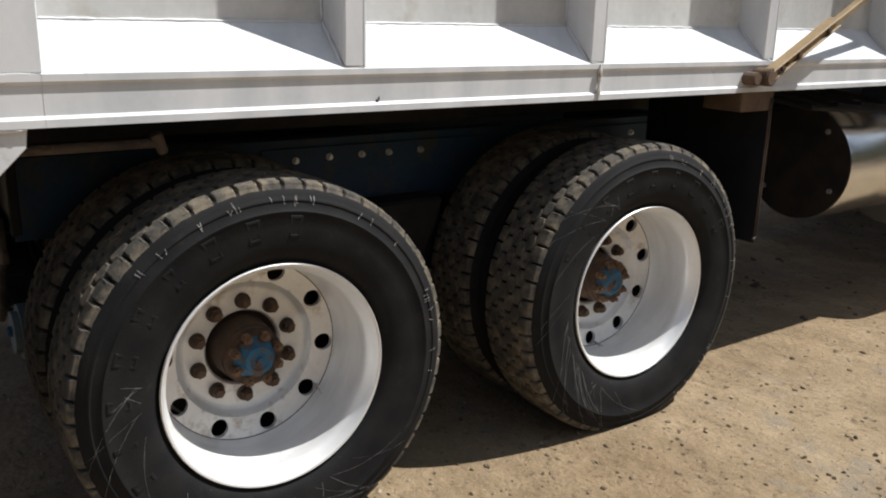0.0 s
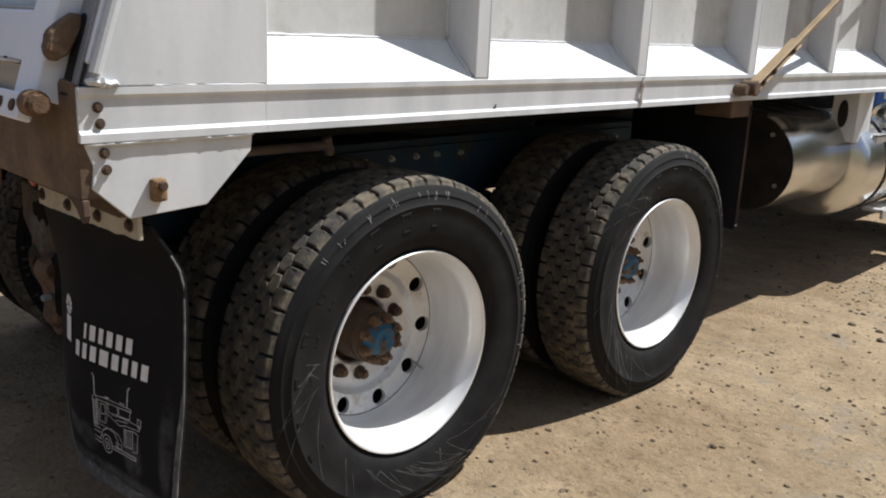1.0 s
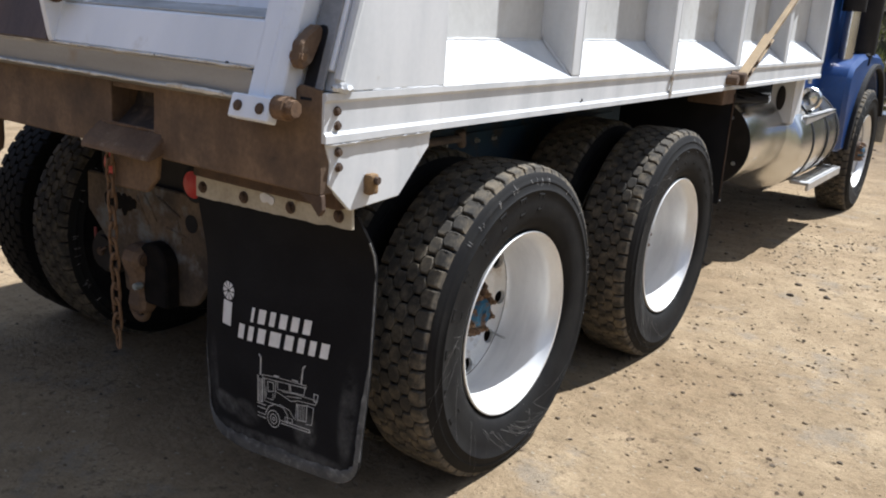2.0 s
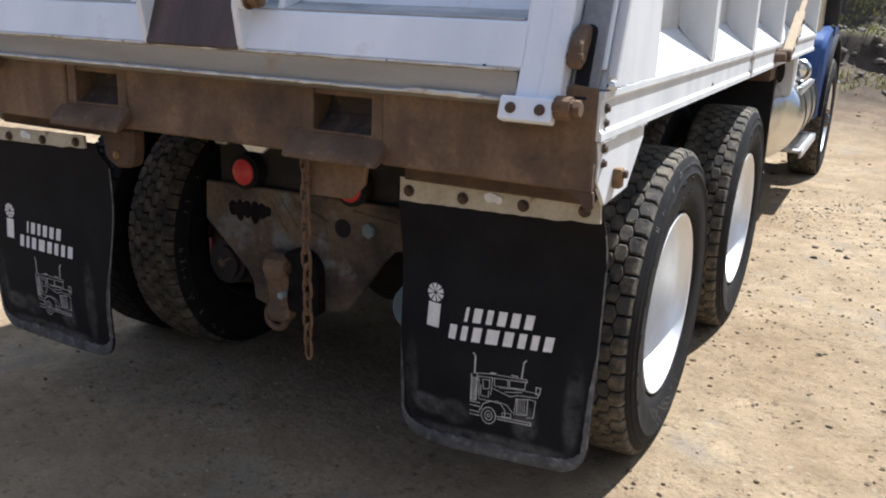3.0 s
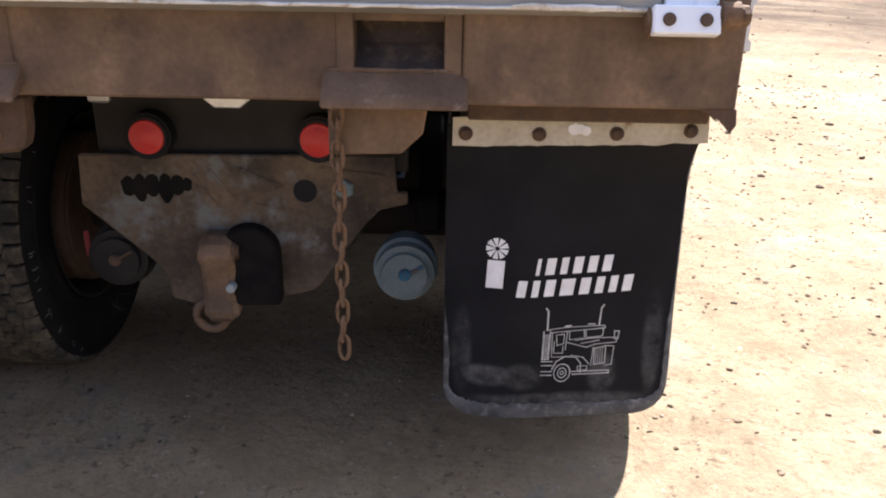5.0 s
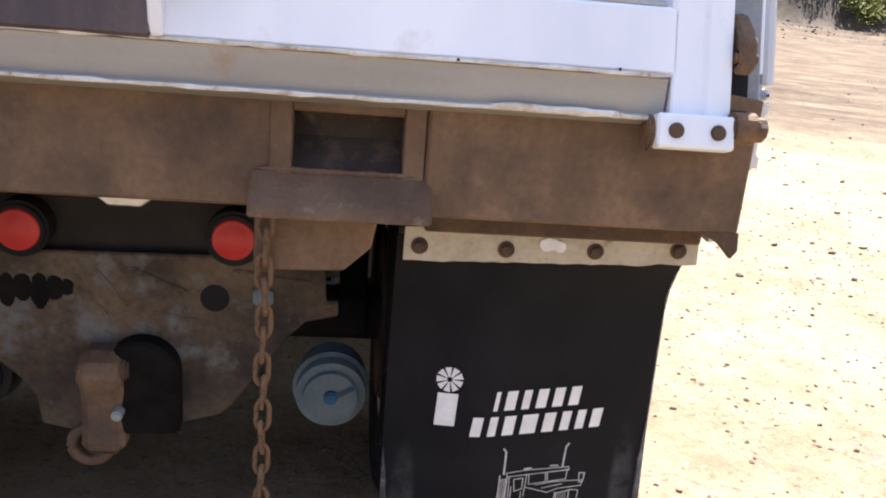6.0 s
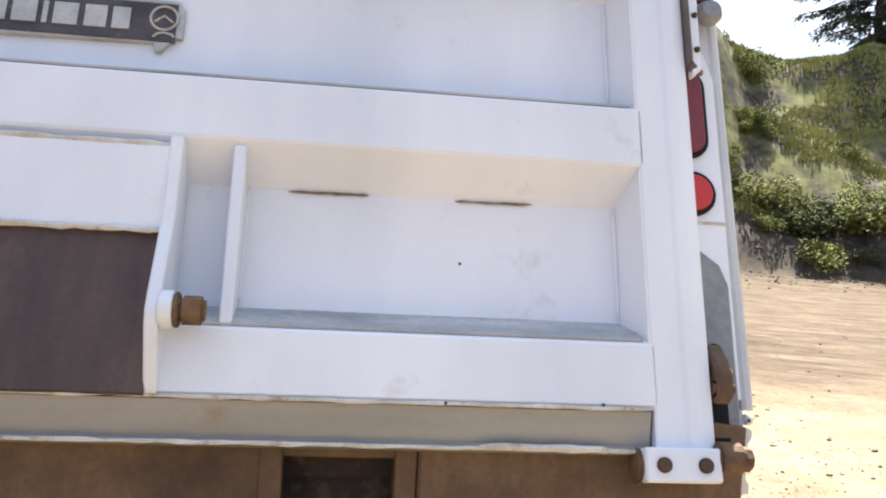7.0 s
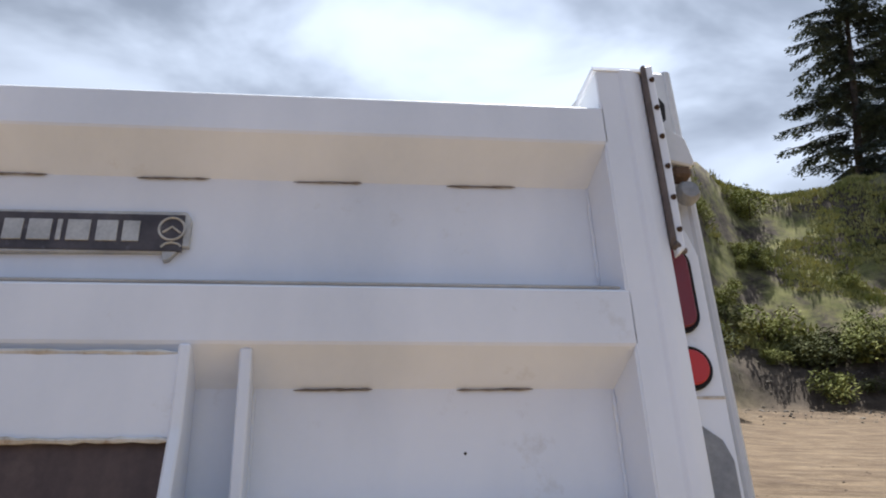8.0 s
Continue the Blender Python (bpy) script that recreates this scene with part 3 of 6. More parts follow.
def side_of(s):
    """Sill rail, ledge, wall and posts of one side of the bed; s is +1 or -1."""
    def px(pts):
        return [(s * x, z) for x, z in pts]
    face = [(SIDE, ZT), (SIDE, ZT - 0.016), (SIDE - 0.007, ZT - 0.024), (SIDE - 0.007, ZB + 0.026), (SIDE, ZB + 0.018), (SIDE, ZB), (SIDE - 0.09, ZB), (SIDE - 0.09, ZB + 0.02)]
    rail = prism(px(face + [(SIDE - 0.03, ZB + 0.03), (SIDE - 0.03, ZT - 0.05), (XW - 0.02, ZW - 0.06), (XW - 0.02, ZW), (XW, ZW)]), "y", 0.328, Y1, 0.0)
    prism(px(face + [(SIDE - 0.09, ZT)]), "y", Y0, 0.329, 0.0, rail)
    sill = part("sill_rail", rail, WHITE, truck, "white painted sill rail with a sloped ledge")
    wall = prism([(rear_y(ZW) + 0.05, ZW - 0.01), (Y1, ZW - 0.01), (Y1, TOP), (rear_y(TOP) + 0.05, TOP)], "x", s * (XW - 0.025), s * (XW - 0.001), 0.0)
    part("bed_side_wall", wall, WALL_PAINT, truck, "weathered white bed wall")
    top = box(*sorted((s * (XW - 0.04), s * 1.17)), rear_y(TOP) + 0.03, Y1, TOP - 0.11, TOP, 0.006)
    part("top_rail", top, WHITE, truck)
    for y in (1.08, 1.985, 2.90, 3.82, 4.80):
        bm = bmesh.new()
        prism([(s * SIDE, ZT + 0.004), (s * SIDE, TOP - 0.1), (s * (XW - 0.002), TOP - 0.1), (s * (XW - 0.002), ZW + 0.004)], "y", y, y + 0.062, 0.004, bm)
        post = part("side_post", bm, WHITE, truck)
        part("post_lip", box(*sorted((s * (SIDE - 0.03), s * (SIDE + 0.001))), y + 0.056, y + 0.066, ZT + 0.006, TOP - 0.1, 0.002), WHITE, post)
    weld = bmesh.new()
    for k, y in enumerate((1.08, 1.985, 2.90, 3.82)):
        bead((s * (SIDE - 0.006), y - 0.012, ZT + 0.004), (s * (SIDE - 0.006), y + 0.078, ZT + 0.004), 0.0055, 40 + k, weld)
        bead((s * (SIDE - 0.008), y - 0.004, ZT + 0.008), (s * (XW + 0.006), y - 0.004, ZW + 0.002), 0.005, 60 + k, weld)
        bead((s * (XW + 0.002), y - 0.004, ZW + 0.006), (s * (XW + 0.002), y - 0.004, 2.3), 0.004, 80 + k, weld)
    for k in range(5):
        ya = (0.34, 1.15, 2.05, 2.97, 3.89)[k]
        yb = (1.07, 1.98, 2.89, 3.81, 4.79)[k]
        bead((s * (XW + 0.001), ya, ZW + 0.001), (s * (XW + 0.001), yb, ZW + 0.001), 0.004, 90 + k, weld)
    tagged(part("weld_bead", weld, WHITE, sill), kind="stuff")
    # paint knocked off the rail
    chip = rod((s * (SIDE - 0.0075), 1.19, ZB + 0.034), (s * (SIDE - 0.0062), 1.192, ZB + 0.034), 0.006, seg=7)
    rod((s * (SIDE - 0.0075), 1.183, ZB + 0.029), (s * (SIDE - 0.0064), 1.183, ZB + 0.029), 0.0035, seg=6, bm=chip)
    part("paint_chip", chip, BLACK_STEEL, sill)
    # seam across the rail
    seam = bmesh.new()
    bead((s * (SIDE + 0.001), 2.03, ZB + 0.002), (s * (SIDE + 0.001), 2.03, ZT), 0.007, 5, seam)
    part("rail_seam", seam, CAULK, sill)
    # wide rear corner panel, leaning with the tailgate
    cp = prism([(rear_y(ZT), ZT + 0.002), (0.333, ZT + 0.002), (0.333, TOP), (rear_y(TOP), TOP)], "x", s * (XW - 0.02), s * (SIDE - 0.002), 0.003)
    corner = part("corner_panel", cp, WHITE, truck, "flat white rear corner panel")
    edge = bmesh.new()
    tube([(s * (SIDE + 0.004), rear_y(ZT) + 0.012, ZT + 0.03), (s * (SIDE + 0.004), rear_y(TOP) + 0.012, TOP)], 0.014, 10, edge)
    part("rear_edge_bead", edge, WHITE, corner)
    foot = bmesh.new()
    bead((s * (SIDE + 0.002), rear_y(ZT) - 0.01, ZT + 0.014), (s * (SIDE + 0.002), rear_y(ZT) + 0.065, ZT + 0.006), 0.0115, 12, foot, 0.007)
    bead((s * (SIDE - 0.005), 0.02, ZT + 0.003), (s * (SIDE - 0.005), 0.335, ZT + 0.001), 0.0034, 13, foot)
    part("corner_weld", foot, WHITE, corner, smooth=True)
    # drop bracket under the rail
    br = prism([(Y0 + 0.01, ZB - 0.004), (0.29, ZB - 0.004), (0.285, ZB - 0.045), (0.16, 1.10), (-0.035, 1.088), (-0.118, 1.165), (-0.112, 1.215)], "x", s * (SIDE - 0.022), s * (SIDE - 0.010), 0.002)
    bracket = part("drop_bracket", br, WHITE, truck, "white steel drop bracket with bolts")
    wl_ = bmesh.new()
    bead((s * (SIDE - 0.006), Y0 + 0.01, ZB - 0.005), (s * (SIDE - 0.006), 0.29, ZB - 0.004), 0.005, 21, wl_, 0.014)
    part("bracket_weld", wl_, WHITE, bracket)
    rot = pose(0, 0, 0) if s > 0 else pose(0, 0, 0, 0, 0, 180)
    b0 = part("bolt", bolt_mesh(0.0082, 0.01, 12), RUST_DARK, bracket, m=Matrix.Translation((s * (SIDE - 0.006), -0.098, 1.343)) @ rot)
    for y, z in ((-0.094, 1.308), (-0.088, 1.243), (-0.085, 1.206)):
        twin(b0, Matrix.Translation((s * (SIDE - 0.008), y, z)) @ rot)
    lug = box(*sorted((s * (SIDE - 0.012), s * (SIDE + 0.014))), 0.012, 0.048, 1.124, 1.178, 0.007, segs=2)
    part("bracket_lug", lug, OCHRE, bracket, "rusty ochre square lug")
    part("lug_bolt", rod((s * (SIDE + 0.012), 0.033, 1.162), (s * (SIDE + 0.025), 0.033, 1.162), 0.011, seg=8, bevel=0.002), RUST_DARK, bracket)
    # short round stub behind the bracket
    stub = tube([(s * 1.075, 0.2, 1.2), (s * 1.075, 0.585, 1.2), (s * 1.075, 0.608, 1.2)], 0.013, 12)
    rod((s * 1.075, 0.602, 1.224), (s * 1.075, 0.622, 1.172), 0.018, 0.013, seg=12, bevel=0.003, bm=stub)
    part("rail_stub", stub, DARK_BROWN, sill, "rusty steel stub bar", smooth=True)


side_of(1)
side_of(-1)
floor_bm = box(-XW, XW, rear_y(1.4) + 0.06, Y1, 1.36, 1.42, 0.0)
box(-1.1, 1.1, Y1 - 0.03, Y1, 1.42, TOP + 0.1, 0.004, bm=floor_bm)
part("bed_floor_and_headboard", floor_bm, WALL_PAINT, truck)
for k in range(9):
    y = 0.35 + k * 0.53
    part("bed_cross_member", box(-1.12, 1.12, y, y + 0.07, 1.272, 1.36, 0.004), BLACK_STEEL, truck)
for x in (0.36, -0.5):
    part("bed_long_sill", box(x, x + 0.14, 0.05, Y1, 1.13, 1.27, 0.004), BLACK_STEEL, truck)


# ---- tailgate, built upright in its own frame and leaned forward ----
GATE = pose(0, -0.2, 1.36, -LEAN)
GX = 0.995                     # inner edge of the gate posts
REC = 0.085                    # depth of the recessed panels
gate = part("tailgate", box(-1.0, 1.0, REC, REC + 0.02, 0.06, 1.1, 0.0), WHITE_GATE, truck, "white ribbed steel tailgate with rust streaks", GATE)


def gate_rail(name, lo, hi, drop, rise, label=""):
    """A rail along the gate: a flat face from lo to hi, sloping back to the panel below and above."""
    pts = [(0, lo), (0, hi), (REC + 0.004, hi + rise), (REC + 0.004, lo - drop)]
    return part(name, prism(pts, "x", -GX - 0.01, GX + 0.01, 0.004), WHITE_GATE, gate, label)


gate_rail("gate_top_rail", 1.02, 1.118, 0.075, -0.002)
gate_rail("gate_middle_rail", 0.538, 0.658, 0.066, 0.044)
gate_rail("gate_bottom_rail", 0.074, 0.188, 0.02, 0.05)
# grime lying on the ledges over the rails
for name_z, rise in ((0.188, 0.05), (0.658, 0.044)):
    film = prism([(0.006, name_z + 0.0045), (REC, name_z + rise + 0.0005), (REC, name_z + rise + 0.0045), (0.004, name_z + 0.0085)], "x", -GX + 0.012, GX - 0.012, 0.0)
    part("ledge_grime", film, GRIME, gate, "grey grime on the ledge")
strip = prism([(0.0, 0.066), (0.004, 0.06), (0.021, 0.006), (0.011, 0.002), (0.011, -0.006), (0.07, -0.006), (0.07, 0.07)], "x", -GX + 0.01, GX - 0.005, 0.001)
part("gate_wear_strip", strip, GREY_STEEL, gate, "bare grey steel wear strip")
lips = bmesh.new()
bead((-GX, -0.001, 0.07), (GX, -0.001, 0.07), 0.0042, 31, lips, 0.03)
bead((-GX, 0.009, -0.003), (GX, 0.009, -0.003), 0.004, 32, lips, 0.03)
bead((0.68, 0.007, 0.0), (0.92, 0.007, -0.001), 0.0065, 33, lips, 0.02)
part("gate_strip_lip", lips, CAULK, gate, "white lip with chipped rusty edge")

for s in (1, -1):
    post = [(s * GX, 0.0), (s * 1.052, 0.0), (s * 1.056, -0.006), (s * 1.078, -0.006), (s * 1.106, 0.004), (s * 1.106, 0.15), (s * GX, 0.15)]
    part("gate_post", prism(post, "z", 0.0, 1.228, 0.003), WHITE_GATE, gate, "white gate end post")
    cheek = prism([(s * (GX + 0.002), 0.003), (s * (GX + 0.002), REC), (s * (GX - 0.028), REC)], "z", 0.15, 1.06, 0.0)
    part("post_cheek", cheek, WHITE_GATE, gate)
    cap = prism([(0.155, 1.222), (-0.004, 1.222), (0.0, 1.236), (0.14, 1.25)], "x", s * (GX - 0.006), s * 1.112, 0.002)
    part("post_cap", cap, WHITE_GATE, gate)
    # foot with two bolts
    ft = box(*sorted((s * 0.966, s * 1.104)), -0.022, 0.012, -0.055, 0.004, 0.004)
    part("post_foot", ft, WHITE_GATE, gate, "white foot plate with two rusty bolts")
    for x in (0.998, 1.073):
        part("bolt", rod((s * x, -0.028, -0.026), (s * x, -0.015, -0.026), 0.0135, seg=14, bevel=0.002), RUST_DARK, gate)
    ring = rod((s * 0.958, 0.02, -0.026), (s * 0.97, 0.02, -0.026), 0.032, seg=18, bevel=0.004)
    part("foot_collar", ring, RUST_BRIGHT, gate)
    # hinge pin to the side
    pin = rod((s * 1.1, 0.0, -0.012), (s * 1.15, 0.0, -0.012), 0.029, seg=16, bevel=0.006)
    rod((s * 1.148, 0.0, -0.012), (s * 1.166, 0.0, -0.012), 0.022, seg=8, bevel=0.003, bm=pin)
    part("hinge_pin", pin, RUST_BRIGHT, gate, "rusty hinge pin")
    # weathered seal strip and bolted flange along the upper side of the post
    seal = prism([(-0.012, 0.775), (0.004, 0.76), (0.02, 0.766), (0.016, 0.79), (0.012, 1.235), (-0.012, 1.24)], "x", s * 1.106, s * 1.117, 0.004)
    part("seal_strip", seal, BROWN_RUBBER, gate, "weathered brown seal strip")
    part("seal_foot", rod((s * 1.11, 0.0, 0.768), (s * 1.142, 0.01, 0.752), 0.011, 0.007, seg=10, bevel=0.003), BROWN_RUBBER, gate)
    flange = prism([(s * 1.117, 0.74), (s * 1.136, 0.755), (s * 1.14, 1.0), (s * 1.136, 1.246), (s * 1.117, 1.24)], "y", -0.004, 0.02, 0.003)
    part("seal_flange", flange, WHITE_GATE, gate, "white flange with rusty bolts")
    b0 = part("bolt", bolt_mesh(0.0045, 0.009), RUST_DARK, gate, m=Matrix.Translation((s * 1.129, -0.003, 0.80)) @ pose(0, 0, 0, 0, 0, -90))
    for v in (0.88, 0.96, 1.04, 1.12, 1.2):
        twin(b0, Matrix.Translation((s * 1.129, -0.003, v)) @ pose(0, 0, 0, 0, 0, -90))
    # latch hook at the side of the post
    hk = bmesh.new()
    prism([(-0.008, 0.095), (0.014, 0.082), (0.04, 0.11), (0.052, 0.17), (0.048, 0.195), (0.03, 0.2), (0.005, 0.17), (-0.014, 0.14)], "x", s * 1.112, s * 1.145, 0.006, hk)
    part("latch_hook", hk, STEP_STEEL, gate, "worn rusty latch hook")
    part("latch_pin", rod((s * 1.108, 0.004, 0.112), (s * 1.148, 0.004, 0.112), 0.014, seg=14, bevel=0.004), RUST_BRIGHT, gate)

# stitch welds under the rails
for k, (x0, x1) in enumerate(((0.305, 0.455), (0.642, 0.80), (-0.026, 0.128), (-0.36, -0.21), (-0.69, -0.54))):
    w = bmesh.new()
    bead((x0, REC - 0.004, 0.944), (x1, REC - 0.004, 0.946), 0.0024, 200 + k, w, 0.012)
    part("stitch_weld", w, WELD, gate)
for k, (x0, x1) in enumerate(((0.325, 0.478), (0.645, 0.80), (-0.8, -0.65), (-0.48, -0.33))):
    w = bmesh.new()
    bead((x0, REC - 0.004, 0.471), (x1, REC - 0.004, 0.473), 0.0024, 220 + k, w, 0.012)
    part("stitch_weld", w, WELD, gate)
    w = bmesh.new()
    bead((x0, REC - 0.003, 0.241), (x1, REC - 0.003, 0.241), 0.0018, 240 + k, w, 0.02)
    part("stitch_weld", w, CAULK, gate)
for k, (x, v) in enumerate(((0.655, 0.345), (0.9, 0.075), (0.62, 0.07), (-0.06, 0.495))):
    part("paint_chip", rod((x, (0.084 if v > 0.2 and x > 0.2 else -0.006), v), (x + 0.003, (0.086 if v > 0.2 and x > 0.2 else 0.004), v + 0.002), 0.0026, seg=7), BLACK_STEEL, gate)
# stiffener beside the chute
for x in (0.238, -0.34):
    rib = prism([(0.006, 0.19), (REC, 0.245), (REC, 0.475), (0.03, 0.53), (0.006, 0.53)], "x", x - 0.011, x + 0.011, 0.003)
    part("gate_stiffener", rib, WHITE_GATE, gate)
# painted fillet welds round the sunk panels
for s in (1, -1):
    for k, (v0, v1) in enumerate(((0.25, 0.472), (0.705, 0.945))):
        w = bmesh.new()
        bead((s * (GX - 0.03), REC - 0.003, v0), (s * (GX - 0.03), REC - 0.003, v1), 0.0042, 300 + k, w, 0.016)
        bead((s * (GX - 0.001), 0.004, v0 - 0.08), (s * (GX - 0.001), 0.004, v1 + 0.06), 0.0032, 310 + k, w, 0.02)
        part("fillet_weld", w, WHITE_GATE, gate)
for k, x in enumerate((0.225, 0.251, -0.327, -0.353)):
    w = bmesh.new()
    bead((x, REC - 0.002, 0.25), (x, REC - 0.002, 0.47), 0.0036, 320 + k, w, 0.016)
    part("fillet_weld", w, CAULK if k == 0 else WHITE_GATE, gate)
for k, (x0, x1, v) in enumerate(((-0.96, 0.96, 0.704), (0.26, 0.96, 0.238), (-0.96, -0.36, 0.238))):
    w = bmesh.new()
    bead((x0, REC - 0.001, v), (x1, REC - 0.001, v), 0.0015, 330 + k, w, 0.03)
    part("ledge_dirt", w, CAULK, gate)
# metering chute in the middle: two cheeks, a white cover and a dark inner plate
chute = part("chute_cover", box(-0.235, 0.13, -0.012, 0.07, 0.352, 0.512, 0.004), WHITE_GATE, gate, "white cover plate above the chute opening")
lip = bmesh.new()
bead((-0.23, -0.014, 0.35), (0.12, -0.014, 0.35), 0.006, 251, lip, 0.02)
bead((-0.23, -0.008, 0.514), (0.125, -0.008, 0.514), 0.006, 252, lip, 0.02)
part("cover_seam", lip, CAULK, chute)
for x0, x1 in ((0.118, 0.14), (-0.252, -0.232)):
    ck = prism([(REC, 0.07), (-0.005, 0.071), (-0.012, 0.08), (-0.062, 0.175), (-0.068, 0.2), (-0.062, 0.23), (-0.02, 0.37), (-0.016, 0.53), (REC, 0.53)], "x", x0, x1, 0.004)
    part("chute_cheek", ck, WHITE_GATE, gate, "white chute cheek plate")
inner = bmesh.new()
prism([(-0.004, 0.36), (0.008, 0.36), (-0.003, 0.068), (-0.014, 0.072)], "x", -0.233, 0.119, 0.0, inner)
part("chute_door", inner, BROWN_PLATE, gate, "dark brown chute door plate")
bush = rod((0.138, -0.045, 0.205), (0.165, -0.045, 0.205), 0.032, seg=20, bevel=0.004)
part("pin_boss", bush, WHITE_GATE, gate)
pinb = rod((0.162, -0.045, 0.205), (0.17, -0.045, 0.205), 0.03, seg=20, bevel=0.002)
rod((0.17, -0.045, 0.205), (0.212, -0.045, 0.205), 0.025, seg=6, bevel=0.006, bm=pinb)
part("chute_pin", pinb, RUST_BRIGHT, gate, "rusty pin with hexagon head")
# name plate: plain bars in place of the lettering
part("name_plate", prism([(-0.62, 0.752), (0.045, 0.762), (0.05, 0.742), (0.062, 0.745), (0.085, 0.775), (0.1, 0.775), (0.1, 0.84), (0.088, 0.858), (-0.62, 0.853)], "y", REC - 0.012, REC + 0.004, 0.002),
            SIGN_EDGE, gate, "dark name plate with pale metal edge")
part("plate_field", box(-0.61, 0.086, REC - 0.0145, REC - 0.006, 0.764, 0.849, 0.001), SIGN_DARK, gate)
for x0, x1 in ((-0.58, -0.535), (-0.52, -0.475), (-0.46, -0.445), (-0.425, -0.375), (-0.355, -0.31), (-0.27, -0.232), (-0.222, -0.176), (-0.166, -0.156), (-0.146, -0.1), (-0.088, -0.046), (-0.036, -0.002)):
    part("plate_bar", box(x0, x1, REC - 0.0175, REC - 0.013, 0.784, 0.832, 0.001), SIGN_EDGE, gate)
em = bmesh.new()
ringpts = [(0.062 + 0.026 * math.cos(a * math.pi / 10), REC - 0.015, 0.815 + 0.026 * math.sin(a * math.pi / 10)) for a in range(21)]
tube(ringpts, 0.0028, 6, em)
tube([(0.044, REC - 0.015, 0.806), (0.062, REC - 0.015, 0.82), (0.08, REC - 0.015, 0.806)], 0.0026, 6, em)
tube([(0.044, REC - 0.015, 0.772), (0.052, REC - 0.015, 0.78), (0.064, REC - 0.015, 0.783), (0.078, REC - 0.015, 0.78), (0.084, REC - 0.015, 0.774)], 0.0026, 6, em)
part("plate_emblem", em, SIGN_EDGE, gate)

# rear corner pillars with tail lamps, leaning with the gate
for s in (1, -1):
    pl = prism([(s * 1.118, 0.1), (s * 1.19, 0.1), (s * 1.19, 0.77), (s * 1.172, 0.83), (s * 1.14, 0.87), (s * 1.126, 0.93), (s * 1.126, 1.12), (s * 1.118, 1.12)], "y", 0.058, 0.085, 0.003)
    part("lamp_pillar", pl, WHITE_GATE, gate, "white corner pillar with red tail lamps")
    pk = prism([(s * 1.112, 0.02), (s * 1.18, 0.02), (s * 1.18, 0.32), (s * 1.165, 0.36), (s * 1.112, 0.40)], "y", 0.051, 0.0585, 0.002)
    part("pillar_plate", pk, PILLAR_GREY, gate, "grey plate at the foot of the pillar")
    # black sheet on the plate: the shade inside the slot is its colour
    slot = [(s * 1.121, 0.022), (s * 1.157, 0.022)] + [(s * 1.139 + s * 0.018 * math.cos(k * math.pi / 6), 0.186 + 0.018 * math.sin(k * math.pi / 6)) for k in range(7)]
    part("latch_slot", prism(slot, "y", 0.0485, 0.052, 0.0), BLACK, gate)
    for v0, v1, r in ((0.625, 0.745, 0.031), (0.507, 0.509, 0.037)):
        made = []
        for rr, y0, y1 in ((r + 0.009, 0.046, 0.06), (r, 0.04, 0.052)):
            ring = [(s * 1.124 + rr * math.cos(a), v1 + rr * math.sin(a)) for a in [k * math.pi / 10 for k in range(11)]]
            ring += [(s * 1.124 + rr * math.cos(a), v0 + rr * math.sin(a)) for a in [math.pi + k * math.pi / 10 for k in range(11)]]
            made.append(prism(ring, "y", y0, y1, 0.003))
        part("tail_lamp_bezel", made[0], BLACK, gate)
        part("tail_lamp_lens", made[1], RED if r > 0.035 else AMBER, gate, "red tail lamp lens")
    part("pillar_stripe", box(*sorted((s * 1.12, s * 1.19)), 0.0555, 0.0585, 0.445, 0.451, 0.001), CAULK, gate)
    # tarp housing on top of the corner
    hs = prism([(s * 1.14, 1.0), (s * 1.205, 0.985), (s * 1.212, 1.0), (s * 1.2, 1.062), (s * 1.16, 1.092), (s * 1.14, 1.098)], "y", 0.03, 0.2, 0.004)
    housing = part("tarp_bracket", hs, WHITE, gate, "white painted tarp bracket")
    part("bracket_underside", box(*sorted((s * 1.16, s * 1.203)), 0.035, 0.17, 0.962, 0.99, 0.006), STEP_STEEL, housing)
    part("bracket_tab", prism([(s * 1.142, 1.1), (s * 1.158, 1.105), (s * 1.162, 1.15), (s * 1.15, 1.17), (s * 1.14, 1.165)], "y", 0.02, 0.03, 0.002), BLACK_STEEL, housing)
    nb = lathe([(-0.02, 0.0005), (-0.018, 0.016), (-0.006, 0.027), (0.01, 0.028), (0.024, 0.02), (0.026, 0.0005)], 20)
    part("tarp_roller_end", nb, PILLAR_GREY, gate, m=pose(s * 1.182, 0.04, 0.915, 0, 0, -90), smooth=True)

# ---- rusty rear beam ----
BY = -0.13                       # rear face of the beam
PR, PL = 0.445, -0.538           # middles of the two pockets
beam = part("rear_beam", box(PL + 0.101, PR - 0.101, BY, 0.03, 1.14, 1.345, 0.006), RUST, truck, "rusty brown steel rear beam")
for x0, x1 in ((-1.174, PL - 0.101), (PR + 0.101, 1.174)):
    part("beam_end_section", box(x0 - (0.012 if x0 < 0 else -0.038), x1 + (0.012 if x0 > 0 else -0.038), BY - 0.015, 0.03, 1.14, 1.346, 0.005), RUST, beam)
    part("beam_end_joint", box(*sorted((math.copysign(abs(PR if x0 > 0 else PL) + 0.101, x0), math.copysign(abs(PR if x0 > 0 else PL) + 0.141, x0))), BY + 0.001, 0.03, 1.141, 1.344, 0.0), RUST, beam)
